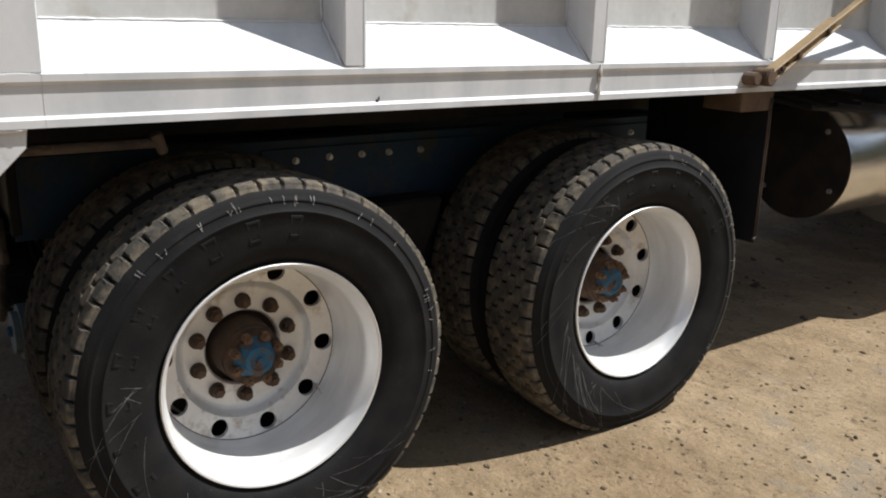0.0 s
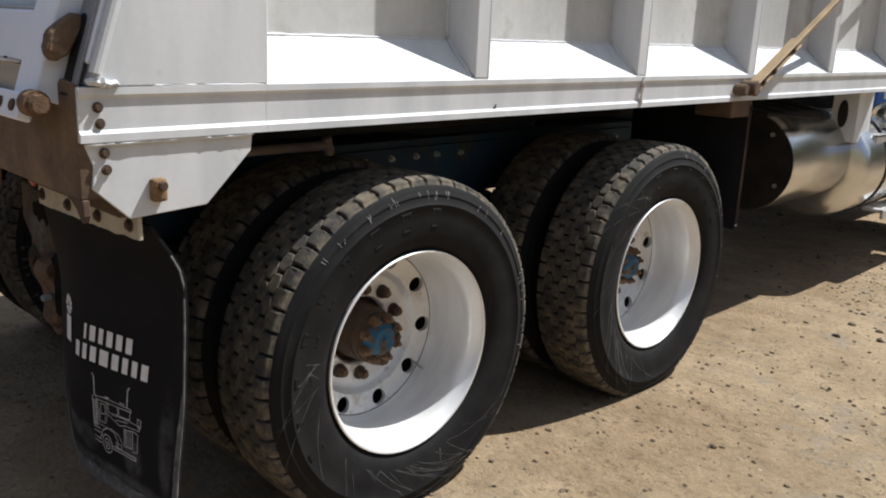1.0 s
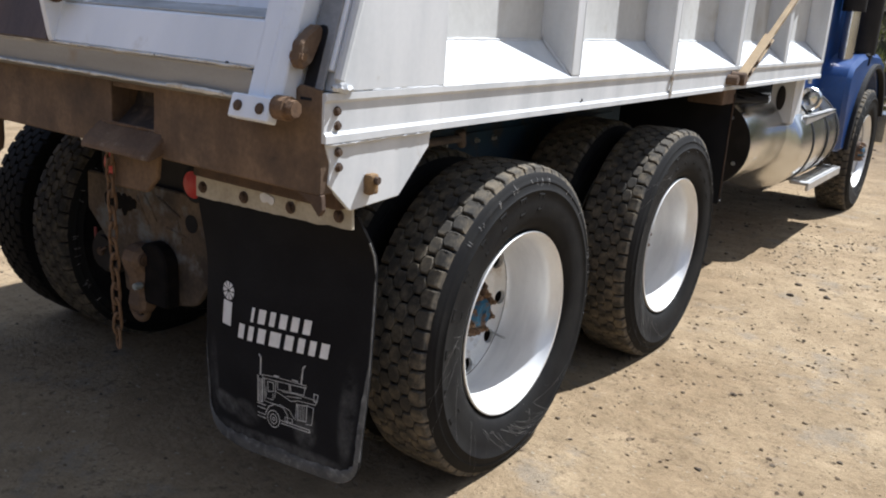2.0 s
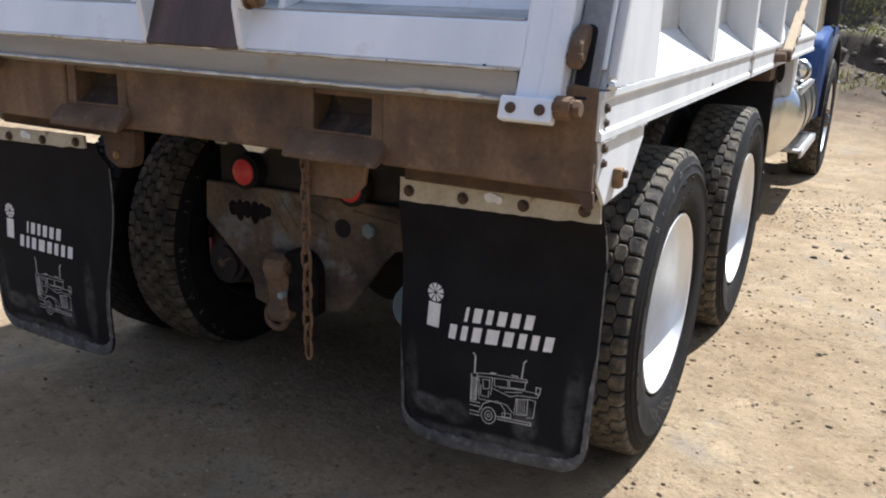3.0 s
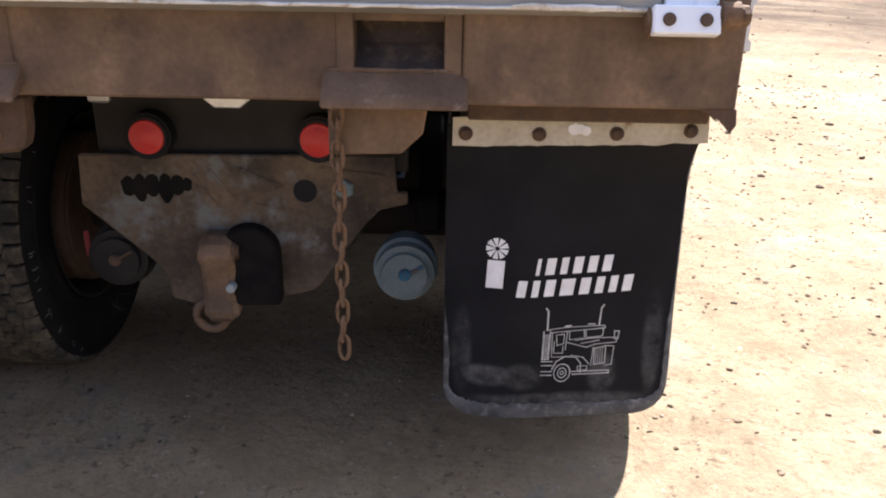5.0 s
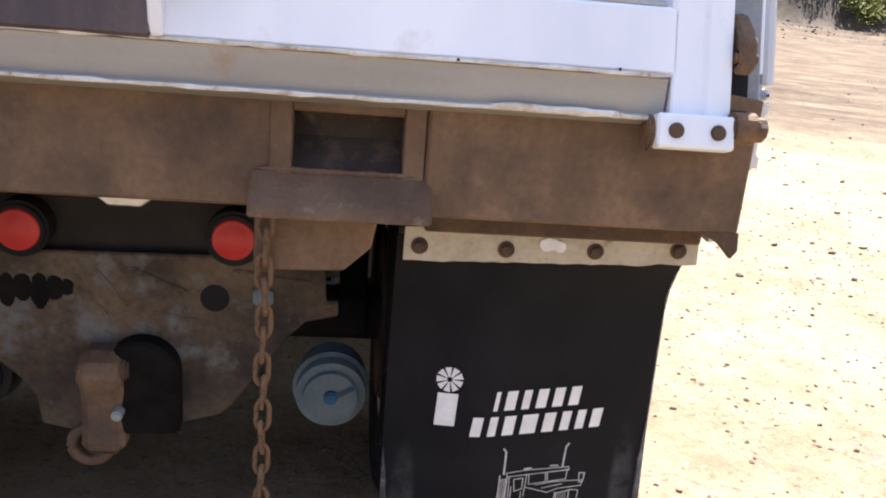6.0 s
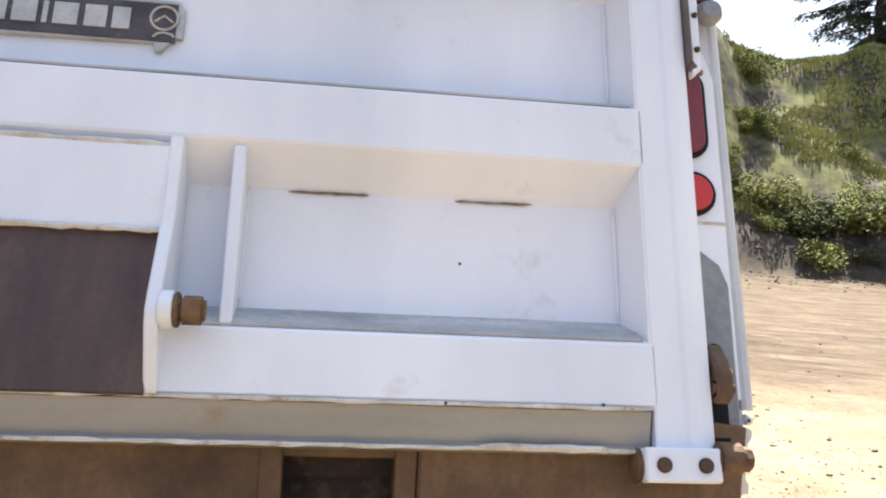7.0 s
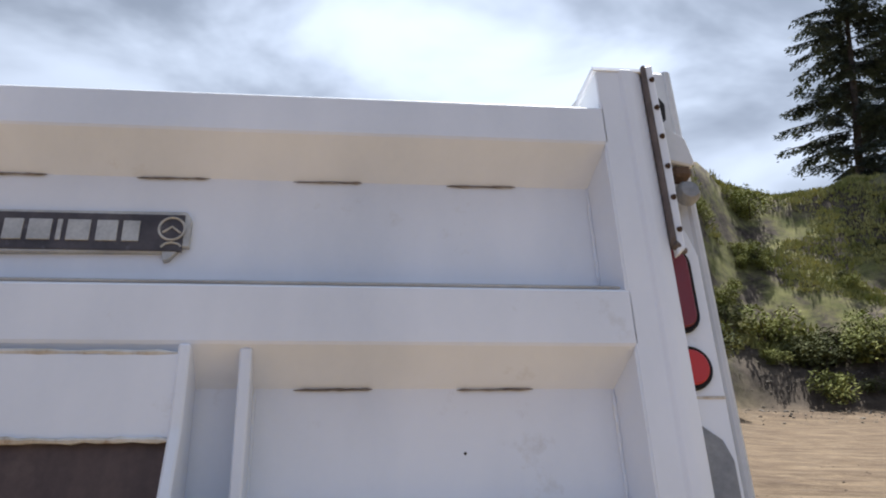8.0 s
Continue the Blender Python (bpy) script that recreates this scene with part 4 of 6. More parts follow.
for cx in (PR, PL):
    part("pocket_lintel", box(cx - 0.101, cx + 0.101, BY + 0.002, 0.03, 1.316, 1.345, 0.004), RUST, beam)
    part("pocket_sill", box(cx - 0.101, cx + 0.101, BY + 0.002, 0.03, 1.14, 1.19, 0.004), RUST, beam)
    # dark brown back of the pocket, sloping out to the step
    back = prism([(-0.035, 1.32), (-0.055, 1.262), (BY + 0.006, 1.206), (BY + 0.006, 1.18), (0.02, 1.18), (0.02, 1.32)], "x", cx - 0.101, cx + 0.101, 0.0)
    part("pocket_back", back, DARK_BROWN, beam, "dark brown sloping back of the beam pocket")
for s in (1, -1):
    lug = prism([(s * 1.09, 1.34), (s * 1.1, 1.385), (s * 1.12, 1.4), (s * 1.186, 1.392), (s * 1.186, 1.34)], "y", BY - 0.015, BY - 0.004, 0.001)
    part("beam_end_lug", lug, RUST, beam, "rusty upright plate at the beam end")
    fl = prism([(s * 1.1, 1.142), (s * 1.19, 1.142), (s * 1.194, 1.105), (s * 1.182, 1.088), (s * 1.155, 1.116), (s * 1.13, 1.13)], "y", BY - 0.012, BY + 0.004, 0.002)
    part("torn_flange", fl, RUST_DARK, beam, "bent lower corner of the beam")
    cx = PR if s > 0 else PL
    sp = prism([(BY + 0.01, 1.216), (BY - 0.006, 1.208), (BY - 0.058, 1.166), (BY - 0.07, 1.146), (BY - 0.066, 1.136), (BY - 0.02, 1.15), (BY + 0.01, 1.18)], "x", cx - 0.168, cx + 0.152, 0.005)
    part("beam_step", sp, STEP_STEEL, beam, "worn steel step under the beam pocket")
    for k in (-1, 1):
        ck = prism([(BY - 0.004, 1.338), (BY - 0.004, 1.28), (BY - 0.008, 1.2), (BY + 0.06, 1.2), (BY + 0.06, 1.33)], "x", cx + k * 0.118 - 0.02, cx + k * 0.118 + 0.02, 0.003)
        part("pocket_cheek", ck, RUST, beam)
    scale = bmesh.new()
    bead((cx - 0.16, BY - 0.004, 1.212), (cx + 0.145, BY - 0.004, 1.212), 0.005, 410 + s, scale, 0.016)
    part("step_weld", scale, STEP_STEEL, beam)
    if s > 0:
        gp = prism([(0.28, 1.14), (0.51, 1.14), (0.497, 1.062), (0.447, 1.014), (0.28, 1.008)], "y", BY + 0.03, BY + 0.048, 0.004)
        part("step_gusset", gp, RUST, beam)
    else:
        gp = prism([(-0.56, 1.14), (-0.405, 1.14), (-0.41, 1.05), (-0.425, 1.005), (-0.5, 0.998), (-0.545, 1.03)], "y", BY + 0.01, BY + 0.075, 0.012)
        hanger_l = part("step_gusset", gp, RUST_DARK, beam, "dark rusty bracket under the step")
        part("bracket_cap", rod((-0.478, BY - 0.004, 1.045), (-0.478, BY + 0.02, 1.045), 0.014, seg=12, bevel=0.005), OCHRE, hanger_l)
    tray = box(*sorted((s * 0.6, s * 1.16)), -0.05, 0.08, 1.085, 1.138, 0.004)
    part("flap_hanger", tray, RUST_DARK, beam, "rusty flap hanger under the beam")
wb = bmesh.new()
bead((-0.42, BY - 0.002, 1.347), (0.33, BY - 0.002, 1.347), 0.007, 400, wb, 0.03)
part("beam_weld", wb, RUST_DARK, beam)


# ---- mud flaps ----
CURL = 1                         # which edge of the flap curls forward


def flap_y(x, z):
    """Depth of the flap sheet: its edges curl forward below the bar."""
    inner = 0.45 * max(0.0, 0.73 - x) ** 1.5 * smooth01((1.05 - z) / 0.3)
    if CURL < 0:
        return 0.05 * max(0.0, 0.954 - x) * smooth01((1.03 - z) / 0.33) + 0.006 * math.sin(z * 9)
    e = max(0.0, x - 0.77)
    f = smooth01((1.12 - z) / 0.22)
    return inner + (0.19 * e + 0.1 * e * e) * f * (1 - 0.45 * smooth01((0.62 - z) / 0.38)) + 0.006 * math.sin(z * 9)


def flap_x(x, z):
    """The flap on the far side hangs a little askew along one edge."""
    return x if CURL > 0 else x + 0.055 * smooth01((z - 0.38) / 0.5) * smooth01((x - 1.05) / 0.16) * (1 - 0.9 * smooth01((z - 0.985) / 0.05))


def flap_sheet(x0, x1, z0, z1, off, thick, nx=22, nz=40, rc=0.085):
    """A curved sheet with rounded lower corners."""
    bm = bmesh.new()
    layers = []
    for dy in (off, off + thick):
        grid = []
        for j in range(nz + 1):
            z = z0 + (z1 - z0) * j / nz
            inset = rc - math.sqrt(max(0.0, rc * rc - (rc - (z - z0)) ** 2)) if z < z0 + rc else 0.0
            grid.append([bm.verts.new((flap_x(x, z), flap_y(x, z) + dy, z)) for x in [x0 + inset + (x1 - x0 - 2 * inset) * i / nx for i in range(nx + 1)]])
        layers.append(grid)
        for j in range(nz):
            for i in range(nx):
                bm.faces.new((grid[j][i], grid[j][i + 1], grid[j + 1][i + 1], grid[j + 1][i]))
    a, b = layers
    rim_a = [a[0][i] for i in range(nx + 1)] + [a[j][nx] for j in range(1, nz + 1)] + [a[nz][i] for i in range(nx - 1, -1, -1)] + [a[j][0] for j in range(nz - 1, 0, -1)]
    rim_b = [b[0][i] for i in range(nx + 1)] + [b[j][nx] for j in range(1, nz + 1)] + [b[nz][i] for i in range(nx - 1, -1, -1)] + [b[j][0] for j in range(nz - 1, 0, -1)]
    for k in range(len(rim_a)):
        n = (k + 1) % len(rim_a)
        bm.faces.new((rim_a[k], rim_a[n], rim_b[n], rim_b[k]))
    return bm


def patch(bm, corners, off=-0.0025, n=3):
    """A thin printed patch on the flap, between four (x, z) corners."""
    rows = []
    (ax, az), (bx, bz), (cx, cz), (dx, dz) = corners
    for j in range(n + 1):
        v = j / n
        row = []
        for i in range(n + 1):
            u = i / n
            x = (ax * (1 - u) + bx * u) * (1 - v) + (dx * (1 - u) + cx * u) * v
            z = (az * (1 - u) + bz * u) * (1 - v) + (dz * (1 - u) + cz * u) * v
            row.append(bm.verts.new((flap_x(x, z), flap_y(x, z) + off, z)))
        rows.append(row)
    for j in range(n):
        for i in range(n):
            bm.faces.new((rows[j][i], rows[j][i + 1], rows[j + 1][i + 1], rows[j + 1][i]))


def stroke(bm, pts, w=0.0032):
    for (ax, az), (bx, bz) in zip(pts, pts[1:]):
        d = Vector((bx - ax, bz - az))
        if d.length < 1e-6:
            continue
        d.normalize()
        nx_, nz_ = -d.y * w / 2, d.x * w / 2
        ax2, az2, bx2, bz2 = ax - d.x * w / 2, az - d.y * w / 2, bx + d.x * w / 2, bz + d.y * w / 2
        patch(bm, [(ax2 - nx_, az2 - nz_), (bx2 - nx_, bz2 - nz_), (bx2 + nx_, bz2 + nz_), (ax2 + nx_, az2 + nz_)], n=1)


def border_strip(x0, x1, z0, rc, rise, seed):
    """A dusty raised band along the sides, round the lower corners and along the foot of the flap."""
    rnd = random.Random(seed)
    path = [(x0, rise[0] - (rise[0] - z0 - rc) * k / 14, 1.0, 0.0) for k in range(14)]
    path += [(x0 + rc - rc * math.cos(a), z0 + rc - rc * math.sin(a), math.cos(a), math.sin(a)) for a in [k * math.pi / 20 for k in range(11)]]
    path += [(x0 + rc + (x1 - x0 - 2 * rc) * k / 26, z0, 0.0, 1.0) for k in range(1, 26)]
    path += [(x1 - rc + rc * math.sin(a), z0 + rc - rc * math.cos(a), -math.sin(a), math.cos(a)) for a in [k * math.pi / 20 for k in range(11)]]
    path += [(x1, z0 + rc + (rise[1] - z0 - rc) * k / 14, -1.0, 0.0) for k in range(1, 15)]
    bm = bmesh.new()
    prev = None
    for i, (x, z, nx_, nz_) in enumerate(path):
        w = (0.016 + 0.03 * max(0.0, nz_)) * rnd.uniform(0.9, 1.12) * min(1.0, 0.15 + i / 8, 0.15 + (len(path) - 1 - i) / 8)
        row = []
        for d in (0.0015, w * 0.45, w * 0.85, w):
            px, pz = x + nx_ * d, z + nz_ * d
            row.append(bm.verts.new((flap_x(px, pz), flap_y(px, pz) - (0.0035 if 0.004 < d < w * 0.9 else 0.0008), pz)))
        if prev:
            for k in range(3):
                bm.faces.new((prev[k], prev[k + 1], row[k + 1], row[k]))
        prev = row
    return bm


def build_flap():
    far = CURL < 0
    x1 = 1.217 if far else 1.172
    flap = part("mud_flap", flap_sheet(0.552, x1, 0.238, 1.06, 0.0, 0.01), FLAP, truck, "black rubber mud flap with white printed bars and a truck drawing", smooth=True)
    part("flap_border", border_strip(0.552, x1, 0.238, 0.085, (0.56, 0.62), 5), BLACK_DIRTY, flap, "dusty lower border", smooth=True)
    part("worn_edge", tube([(flap_x(x1 - 0.001, z), flap_y(x1 - 0.001, z) + 0.001, z) for z in [0.33 + 0.65 * k / 16 for k in range(17)]], 0.0026, 6), EDGE, flap)

    def letters(x0, x1, z0, z1, widths, gap, slant=0.006):
        total = sum(widths) + gap * (len(widths) - 1)
        k = (x1 - x0) / total
        x = x0
        for w in widths:
            one = bmesh.new()
            patch(one, [(x, z0), (x + w * k, z0), (x + w * k + slant, z1), (x + slant, z1)])
            part("printed_bar", one, PRINT, flap)
            x += (w + gap) * k

    letters(0.785, 0.985, 0.671, 0.716, [0.4, 1, 0.75, 1, 1, 1], 0.62)
    letters(0.737, 1.045, 0.611, 0.657, [0.9, 0.7, 1, 1.4, 1.05, 0.85, 0.8, 1], 0.6)
    one = bmesh.new()
    patch(one, [(0.658, 0.634), (0.702, 0.634), (0.706, 0.71), (0.662, 0.71)])
    part("printed_bar", one, PRINT, flap)
    for k in range(9):
        a0, a1 = 2 * math.pi * k / 9 + 0.09, 2 * math.pi * (k + 1) / 9 - 0.09
        cx, cz, r = 0.685, 0.742, 0.029
        pr = bmesh.new()
        patch(pr, [(cx + 0.006 * math.cos(a0), cz + 0.006 * math.sin(a0)), (cx + r * math.cos(a0), cz + r * math.sin(a0)),
                   (cx + r * math.cos(a1), cz + r * math.sin(a1)), (cx + 0.006 * math.cos(a1), cz + 0.006 * math.sin(a1))], n=1)
        part("printed_petal", pr, PRINT, flap)
    # line drawing of a truck
    dr = bmesh.new()

    def line(*uv, w=0.0022):
        stroke(dr, [(0.685 + (u - 243) * 0.00082, 0.742 - (v - 133) * 0.00078) for u, v in uv], w)

    # exhaust stacks and roof
    line((408, 345), (415, 355), (415, 425), w=0.0045)
    line((404, 430), (403, 538), (424, 538), (426, 436), w=0.003)
    for u in (408, 413, 418, 422):
        line((u, 442), (u - 1, 534), w=0.002)
    line((597, 347), (590, 357), (586, 418), w=0.0045)
    line((422, 424), (480, 419), (605, 422), (607, 432), (426, 436), (422, 424))
    line((474, 415), (492, 414), w=0.004)
    line((550, 413), (571, 414), w=0.004)
    # cab side and windows
    line((432, 436), (434, 530), (478, 532))
    line((482, 436), (478, 505))
    line((446, 446), (472, 445), (472, 480), (450, 486), (446, 446))
    line((440, 470), (440, 515), (470, 517), (470, 490))
    line((489, 434), (537, 433), (540, 464), (490, 467), (489, 434))
    line((542, 433), (602, 431), (600, 461), (546, 464), (542, 433))
    # hood and grille
    line((482, 476), (548, 500), (578, 490), (648, 488))
    line((510, 471), (562, 466), (652, 470), (648, 488))
    line((530, 484), (590, 476))
    line((572, 502), (568, 572))
    line((576, 506), (614, 500), (614, 565), (577, 569), (576, 506), w=0.003)
    for u in (583, 590, 597, 604):
        line((u, 505), (u, 565), w=0.0018)
    line((616, 498), (642, 503), (638, 572), (616, 575))
    line((640, 446), (656, 448), (653, 476), (641, 475), (640, 446), w=0.003)
    # fender, bumper, steps and wheel
    line((438, 580), (452, 548), (480, 531), (516, 536), (534, 562), (534, 596), w=0.003)
    line((498, 527), (540, 538), (562, 566))
    line((524, 572), (556, 572), (556, 588), (524, 588), (524, 572))
    line((506, 592), (630, 594), (631, 605), (508, 603), w=0.003)
    for v in (546, 562, 586, 601):
        line((402, v), (438, v + 2), w=0.003)
    for rx, ry in ((27, 35), (14, 20), (5, 7)):
        line(*[(473 + rx * math.cos(a * math.pi / 10), 595 + ry * math.sin(a * math.pi / 10)) for a in range(21)], w=0.0028)
    part("truck_drawing", dr, PRINT_THIN, flap, "thin grey line drawing of a truck")
    bar_m = pose(0.87, -0.006, 1.054, 0, -1.4, 0)
    hb = 0.024 if far else 0.035
    strip_bm = bmesh.new()
    rnd = random.Random(6)
    outline = [(-0.306 + 0.612 * k / 30, -hb + rnd.uniform(-0.0018, 0.0018) + (0.004 if k > 25 else 0)) for k in range(31)]
    outline += [(0.304 - 0.608 * k / 20, hb + rnd.uniform(-0.0015, 0.0015)) for k in range(21)]
    prism(outline, "y", -0.005, 0.005, 0.0, strip_bm)
    part("flap_bar", strip_bm, CREAM, flap, "cream painted steel flap bar", bar_m)
    b0 = part("bolt", bolt_mesh(0.012, 0.01, 12), RUST_DARK, flap, m=Matrix.Translation((0.596, -0.012, 1.044)) @ pose(0, 0, 0, 0, 0, -90))
    for x, z in ((0.772, 1.045), (0.957, 1.05), (1.132, 1.06)):
        twin(b0, Matrix.Translation((x, -0.012, z)) @ pose(0, 0, 0, 0, 0, -90))
    chip = bmesh.new()
    rnd = random.Random(3)
    for k in range(7):
        x, z, r = 0.868 + rnd.uniform(-0.02, 0.022), 1.056 + rnd.uniform(-0.008, 0.008), rnd.uniform(0.008, 0.015)
        rod((x, -0.0125, z), (x, -0.0135 - 0.0002 * k, z), r, seg=7, bm=chip)
    part("paint_patch", chip, PRINT, flap)
    return flap


build_flap()
CURL = -1
build_flap().matrix_basis = pose(-1.848, -0.08, 0.0)


# ---- wheels ----
def grow(r):
    """Section height of the tyre above its lower sidewall."""
    return r if r < 0.4 else 0.4 + (r - 0.4) * 1.01


def sidewall_x(r):
    pts = [(0.325, 0.104), (0.345, 0.124), (0.385, 0.137), (0.43, 0.143), (0.466, 0.1415), (0.476, 0.1405), (0.497, 0.136), (0.5, 0.138), (0.505, 0.137), (0.5175, 0.1295), (0.5265, 0.125), (0.545, 0.112)]
    for (a, xa), (b, xb) in zip(pts, pts[1:]):
        a, b = grow(a), grow(b)
        if a <= r <= b:
            return xa + (xb - xa) * (r - a) / (b - a)
    return 0.11


def build_tyre():
    prof = [(0.09, 0.318), (0.104, 0.325), (0.124, 0.345), (0.132, 0.362), (0.137, 0.385), (0.143, 0.43), (0.1415, 0.466), (0.1435, 0.469), (0.1435, 0.473), (0.140, 0.476),
            (0.1355, 0.497), (0.1375, 0.5), (0.1365, 0.505), (0.133, 0.508), (0.1305, 0.515), (0.129, 0.5175), (0.1245, 0.5265), (0.118, 0.5335), (0.108, 0.5365), (0.06, 0.5395), (0.0, 0.54)]
    prof = [(x, grow(r)) for x, r in prof]
    prof = prof + [(-x, r) for x, r in prof[::-1][1:]]
    bm = lathe(prof, 72)
    tread = bmesh.new()
    n, two_pi = 54, 2 * math.pi
    hexa = [(-0.0297, -0.0122), (-0.0297, 0.0122), (-0.012, 0.0226), (0.012, 0.0226), (0.0297, 0.0122), (0.0297, -0.0122), (0.012, -0.0226), (-0.012, -0.0226)]
    should = [(-0.0275, 0.0262), (0.0275, 0.0262), (0.0297, 0.016), (0.0297, -0.0122), (0.012, -0.0226), (-0.012, -0.0226), (-0.0297, -0.0122), (-0.0297, 0.016)]
    rnd = random.Random(2)
    for col, wc in enumerate((-0.0925, -0.0555, -0.0185, 0.0185, 0.0555, 0.0925)):
        shape = hexa if abs(wc) < 0.08 else [(s_, w if wc > 0 else -w) for s_, w in should]
        for k in range(n):
            a0 = two_pi * (k + (0.5 if col % 2 else 0.0)) / n
            dr = rnd.uniform(-0.0014, 0.0008)
            js, jw = rnd.uniform(-0.0006, 0.0006), rnd.uniform(-0.0005, 0.0005)
            rings = []
            # base in the groove, wall, rounded edge, crown
            for kk, drop in ((0.985, None), (0.94, 0.0055), (0.895, 0.0018), (0.77, 0.0)):
                ring = []
                for s_, w in shape:
                    ww = wc + (w + jw) * kk
                    a = a0 + (s_ + js) * kk / 0.555
                    out = max(0.0, abs(ww) - 0.098)
                    crown = 0.5555 - 0.36 * ww * ww - 14.0 * out * out
                    r = (0.5365 - 0.35 * out if drop is None else crown + dr - drop)
                    ring.append(tread.verts.new((ww * (1.035 if drop is None and out else 1.0), r * math.sin(a), r * math.cos(a))))
                rings.append(ring)
            tread.faces.new(rings[-1])
            m = len(shape)
            for lo, hi in zip(rings, rings[1:]):
                for i in range(m):
                    tread.faces.new((lo[i], lo[(i + 1) % m], hi[(i + 1) % m], hi[i]))
    return bm, tread


def on_wall(r, a, off=0.0008):
    return (sidewall_x(r) + off, r * math.sin(a), r * math.cos(a))


def build_wheel(outer, y, spin):
    """An outer dual wheel with its tyre, at an axle end; the axle runs along local x."""
    bm, tread = build_tyre()
    rim_prof = [(0.104, 0.322), (0.121, 0.328), (0.124, 0.325), (0.122, 0.319), (0.112, 0.313), (0.098, 0.309), (0.088, 0.302), (0.07, 0.297), (0.03, 0.294), (-0.03, 0.29), (-0.07, 0.286),
                (-0.09, 0.282), (-0.097, 0.2785)]
    rim = part("wheel", lathe(rim_prof, 72), RIM, truck, "bright silver disc wheel with black tyre", smooth=True)
    part("tyre", bm, RUBBER, rim, "worn black truck tyre with scuffed sidewall", smooth=True)
    part("tread", tread, TREAD, rim, "dusty block tread")
    # disc with ten hand holes
    disc = bmesh.new()
    hr, hc = 0.027, 0.248
    r0, r1 = 0.213, 0.2785

    def face_x(r):
        return -0.097 - (r1 - r) * 0.22

    for h in range(10):
        th0 = h * math.pi / 5
        half = math.pi / 10
        inner_ring, outer_ring, deep = [], [], []
        angs = [2 * math.pi * k / 24 for k in range(24)]
        for a in angs:
            ca, sa = math.cos(a), math.sin(a)
            tmax = min(((half * hc) / abs(ca)) if abs(ca) > 1e-6 else 9, ((r1 - hc) / sa if sa > 1e-6 else ((r0 - hc) / sa if sa < -1e-6 else 9)))
            for ring, tt, xo in ((inner_ring, hr, 0.0), (outer_ring, tmax, 0.0), (deep, hr * 1.02, -0.016)):
                u, r = tt * ca, hc + tt * sa
                th = th0 + u / hc
                ring.append(disc.verts.new((face_x(r) + xo, r * math.sin(th), r * math.cos(th))))
        corners = []
        for su, rr in ((1, r1), (-1, r1), (-1, r0), (1, r0)):
            th = th0 + su * half
            corners.append(disc.verts.new((face_x(rr), rr * math.sin(th), rr * math.cos(th))))
        for k in range(24):
            j = (k + 1) % 24
            disc.faces.new((inner_ring[k], inner_ring[j], outer_ring[j], outer_ring[k]))
            disc.faces.new((deep[k], deep[j], inner_ring[j], inner_ring[k]))
            m0, m1 = (angs[k] + 1e-6) % (2 * math.pi), (angs[k] + math.pi / 12 - 1e-6)
            for c, (su, rr) in enumerate(((1, r1), (-1, r1), (-1, r0), (1, r0))):
                ac = math.atan2(rr - hc, su * half * hc) % (2 * math.pi)
                if m0 < ac < m1:
                    disc.faces.new((outer_ring[k], outer_ring[j], corners[c]))
    lathe([(-0.11141, 0.213), (-0.118, 0.208), (-0.13, 0.2), (-0.138, 0.192), (-0.14, 0.18), (-0.14, 0.12), (-0.147, 0.114), (-0.165, 0.114)], 60, disc)
    bmesh.ops.remove_doubles(disc, verts=disc.verts, dist=0.0012)
    part("disc", disc, DISC, rim, smooth=True)
    stem = tube([(-0.1, 0.262, -0.06), (-0.07, 0.262, -0.066), (-0.045, 0.256, -0.068)], 0.0045, 8)
    part("valve_stem", stem, ALU, rim, smooth=True)
    lip = lathe([(-0.0935, 0.281), (-0.0955, 0.2795), (-0.0965, 0.2765)], 60)
    part("disc_joint", lip, RUST_DARK, rim)
    nut = rod((-0.14, 0, 0), (-0.134, 0, 0), 0.024, seg=16)
    rod((-0.136, 0, 0), (-0.11, 0, 0), 0.0195, seg=6, bevel=0.003, bm=nut)
    rod((-0.112, 0, 0), (-0.102, 0, 0), 0.012, seg=8, bm=nut)
    bmesh.ops.transform(nut, matrix=pose(0, 0, 0, 22) @ Matrix.Translation((0, 0, 0.148)), verts=nut.verts)
    n0 = part("wheel_nut", nut, RUST_DARK, rim)
    for k in range(1, 10):
        twin(n0, pose(0, 0, 0, 36 * k, 0, 0))
    hub = rod((-0.2, 0, 0), (-0.075, 0, 0), 0.098, 0.09, seg=28, bevel=0.005)
    rod((-0.085, 0, 0), (-0.05, 0, 0), 0.088, seg=16, bevel=0.006, bm=hub)
    part("hub", hub, RUST_DARK, rim, "rusty axle hub", smooth=True)
    for k in range(8):
        a = k * math.pi / 4
        p = (0.07 * math.sin(a), 0.07 * math.cos(a))
        stud = rod((-0.05, *p), (-0.026, *p), 0.0165, seg=6, bevel=0.002)
        rod((-0.03, *p), (-0.012, *p), 0.008, seg=8, bm=stud)
        part("hub_stud", stud, RUST_BRIGHT, rim)
    cap = lathe([(-0.052, 0.066), (-0.03, 0.055), (-0.022, 0.045), (-0.014, 0.042), (-0.012, 0.03), (-0.016, 0.026), (-0.016, 0.012), (-0.006, 0.01), (-0.006, 0.0005)], 28)
    part("hub_cap", cap, BLUE_HUB, rim, "flaking blue hub cap", smooth=True)
    # drum made oversized to put dark behind the hand holes
    drum = rod((-0.34, 0, 0), (-0.19, 0, 0), 0.262, seg=32, bevel=0.01)
    part("brake_drum", drum, RUST_DARK, rim, smooth=True)
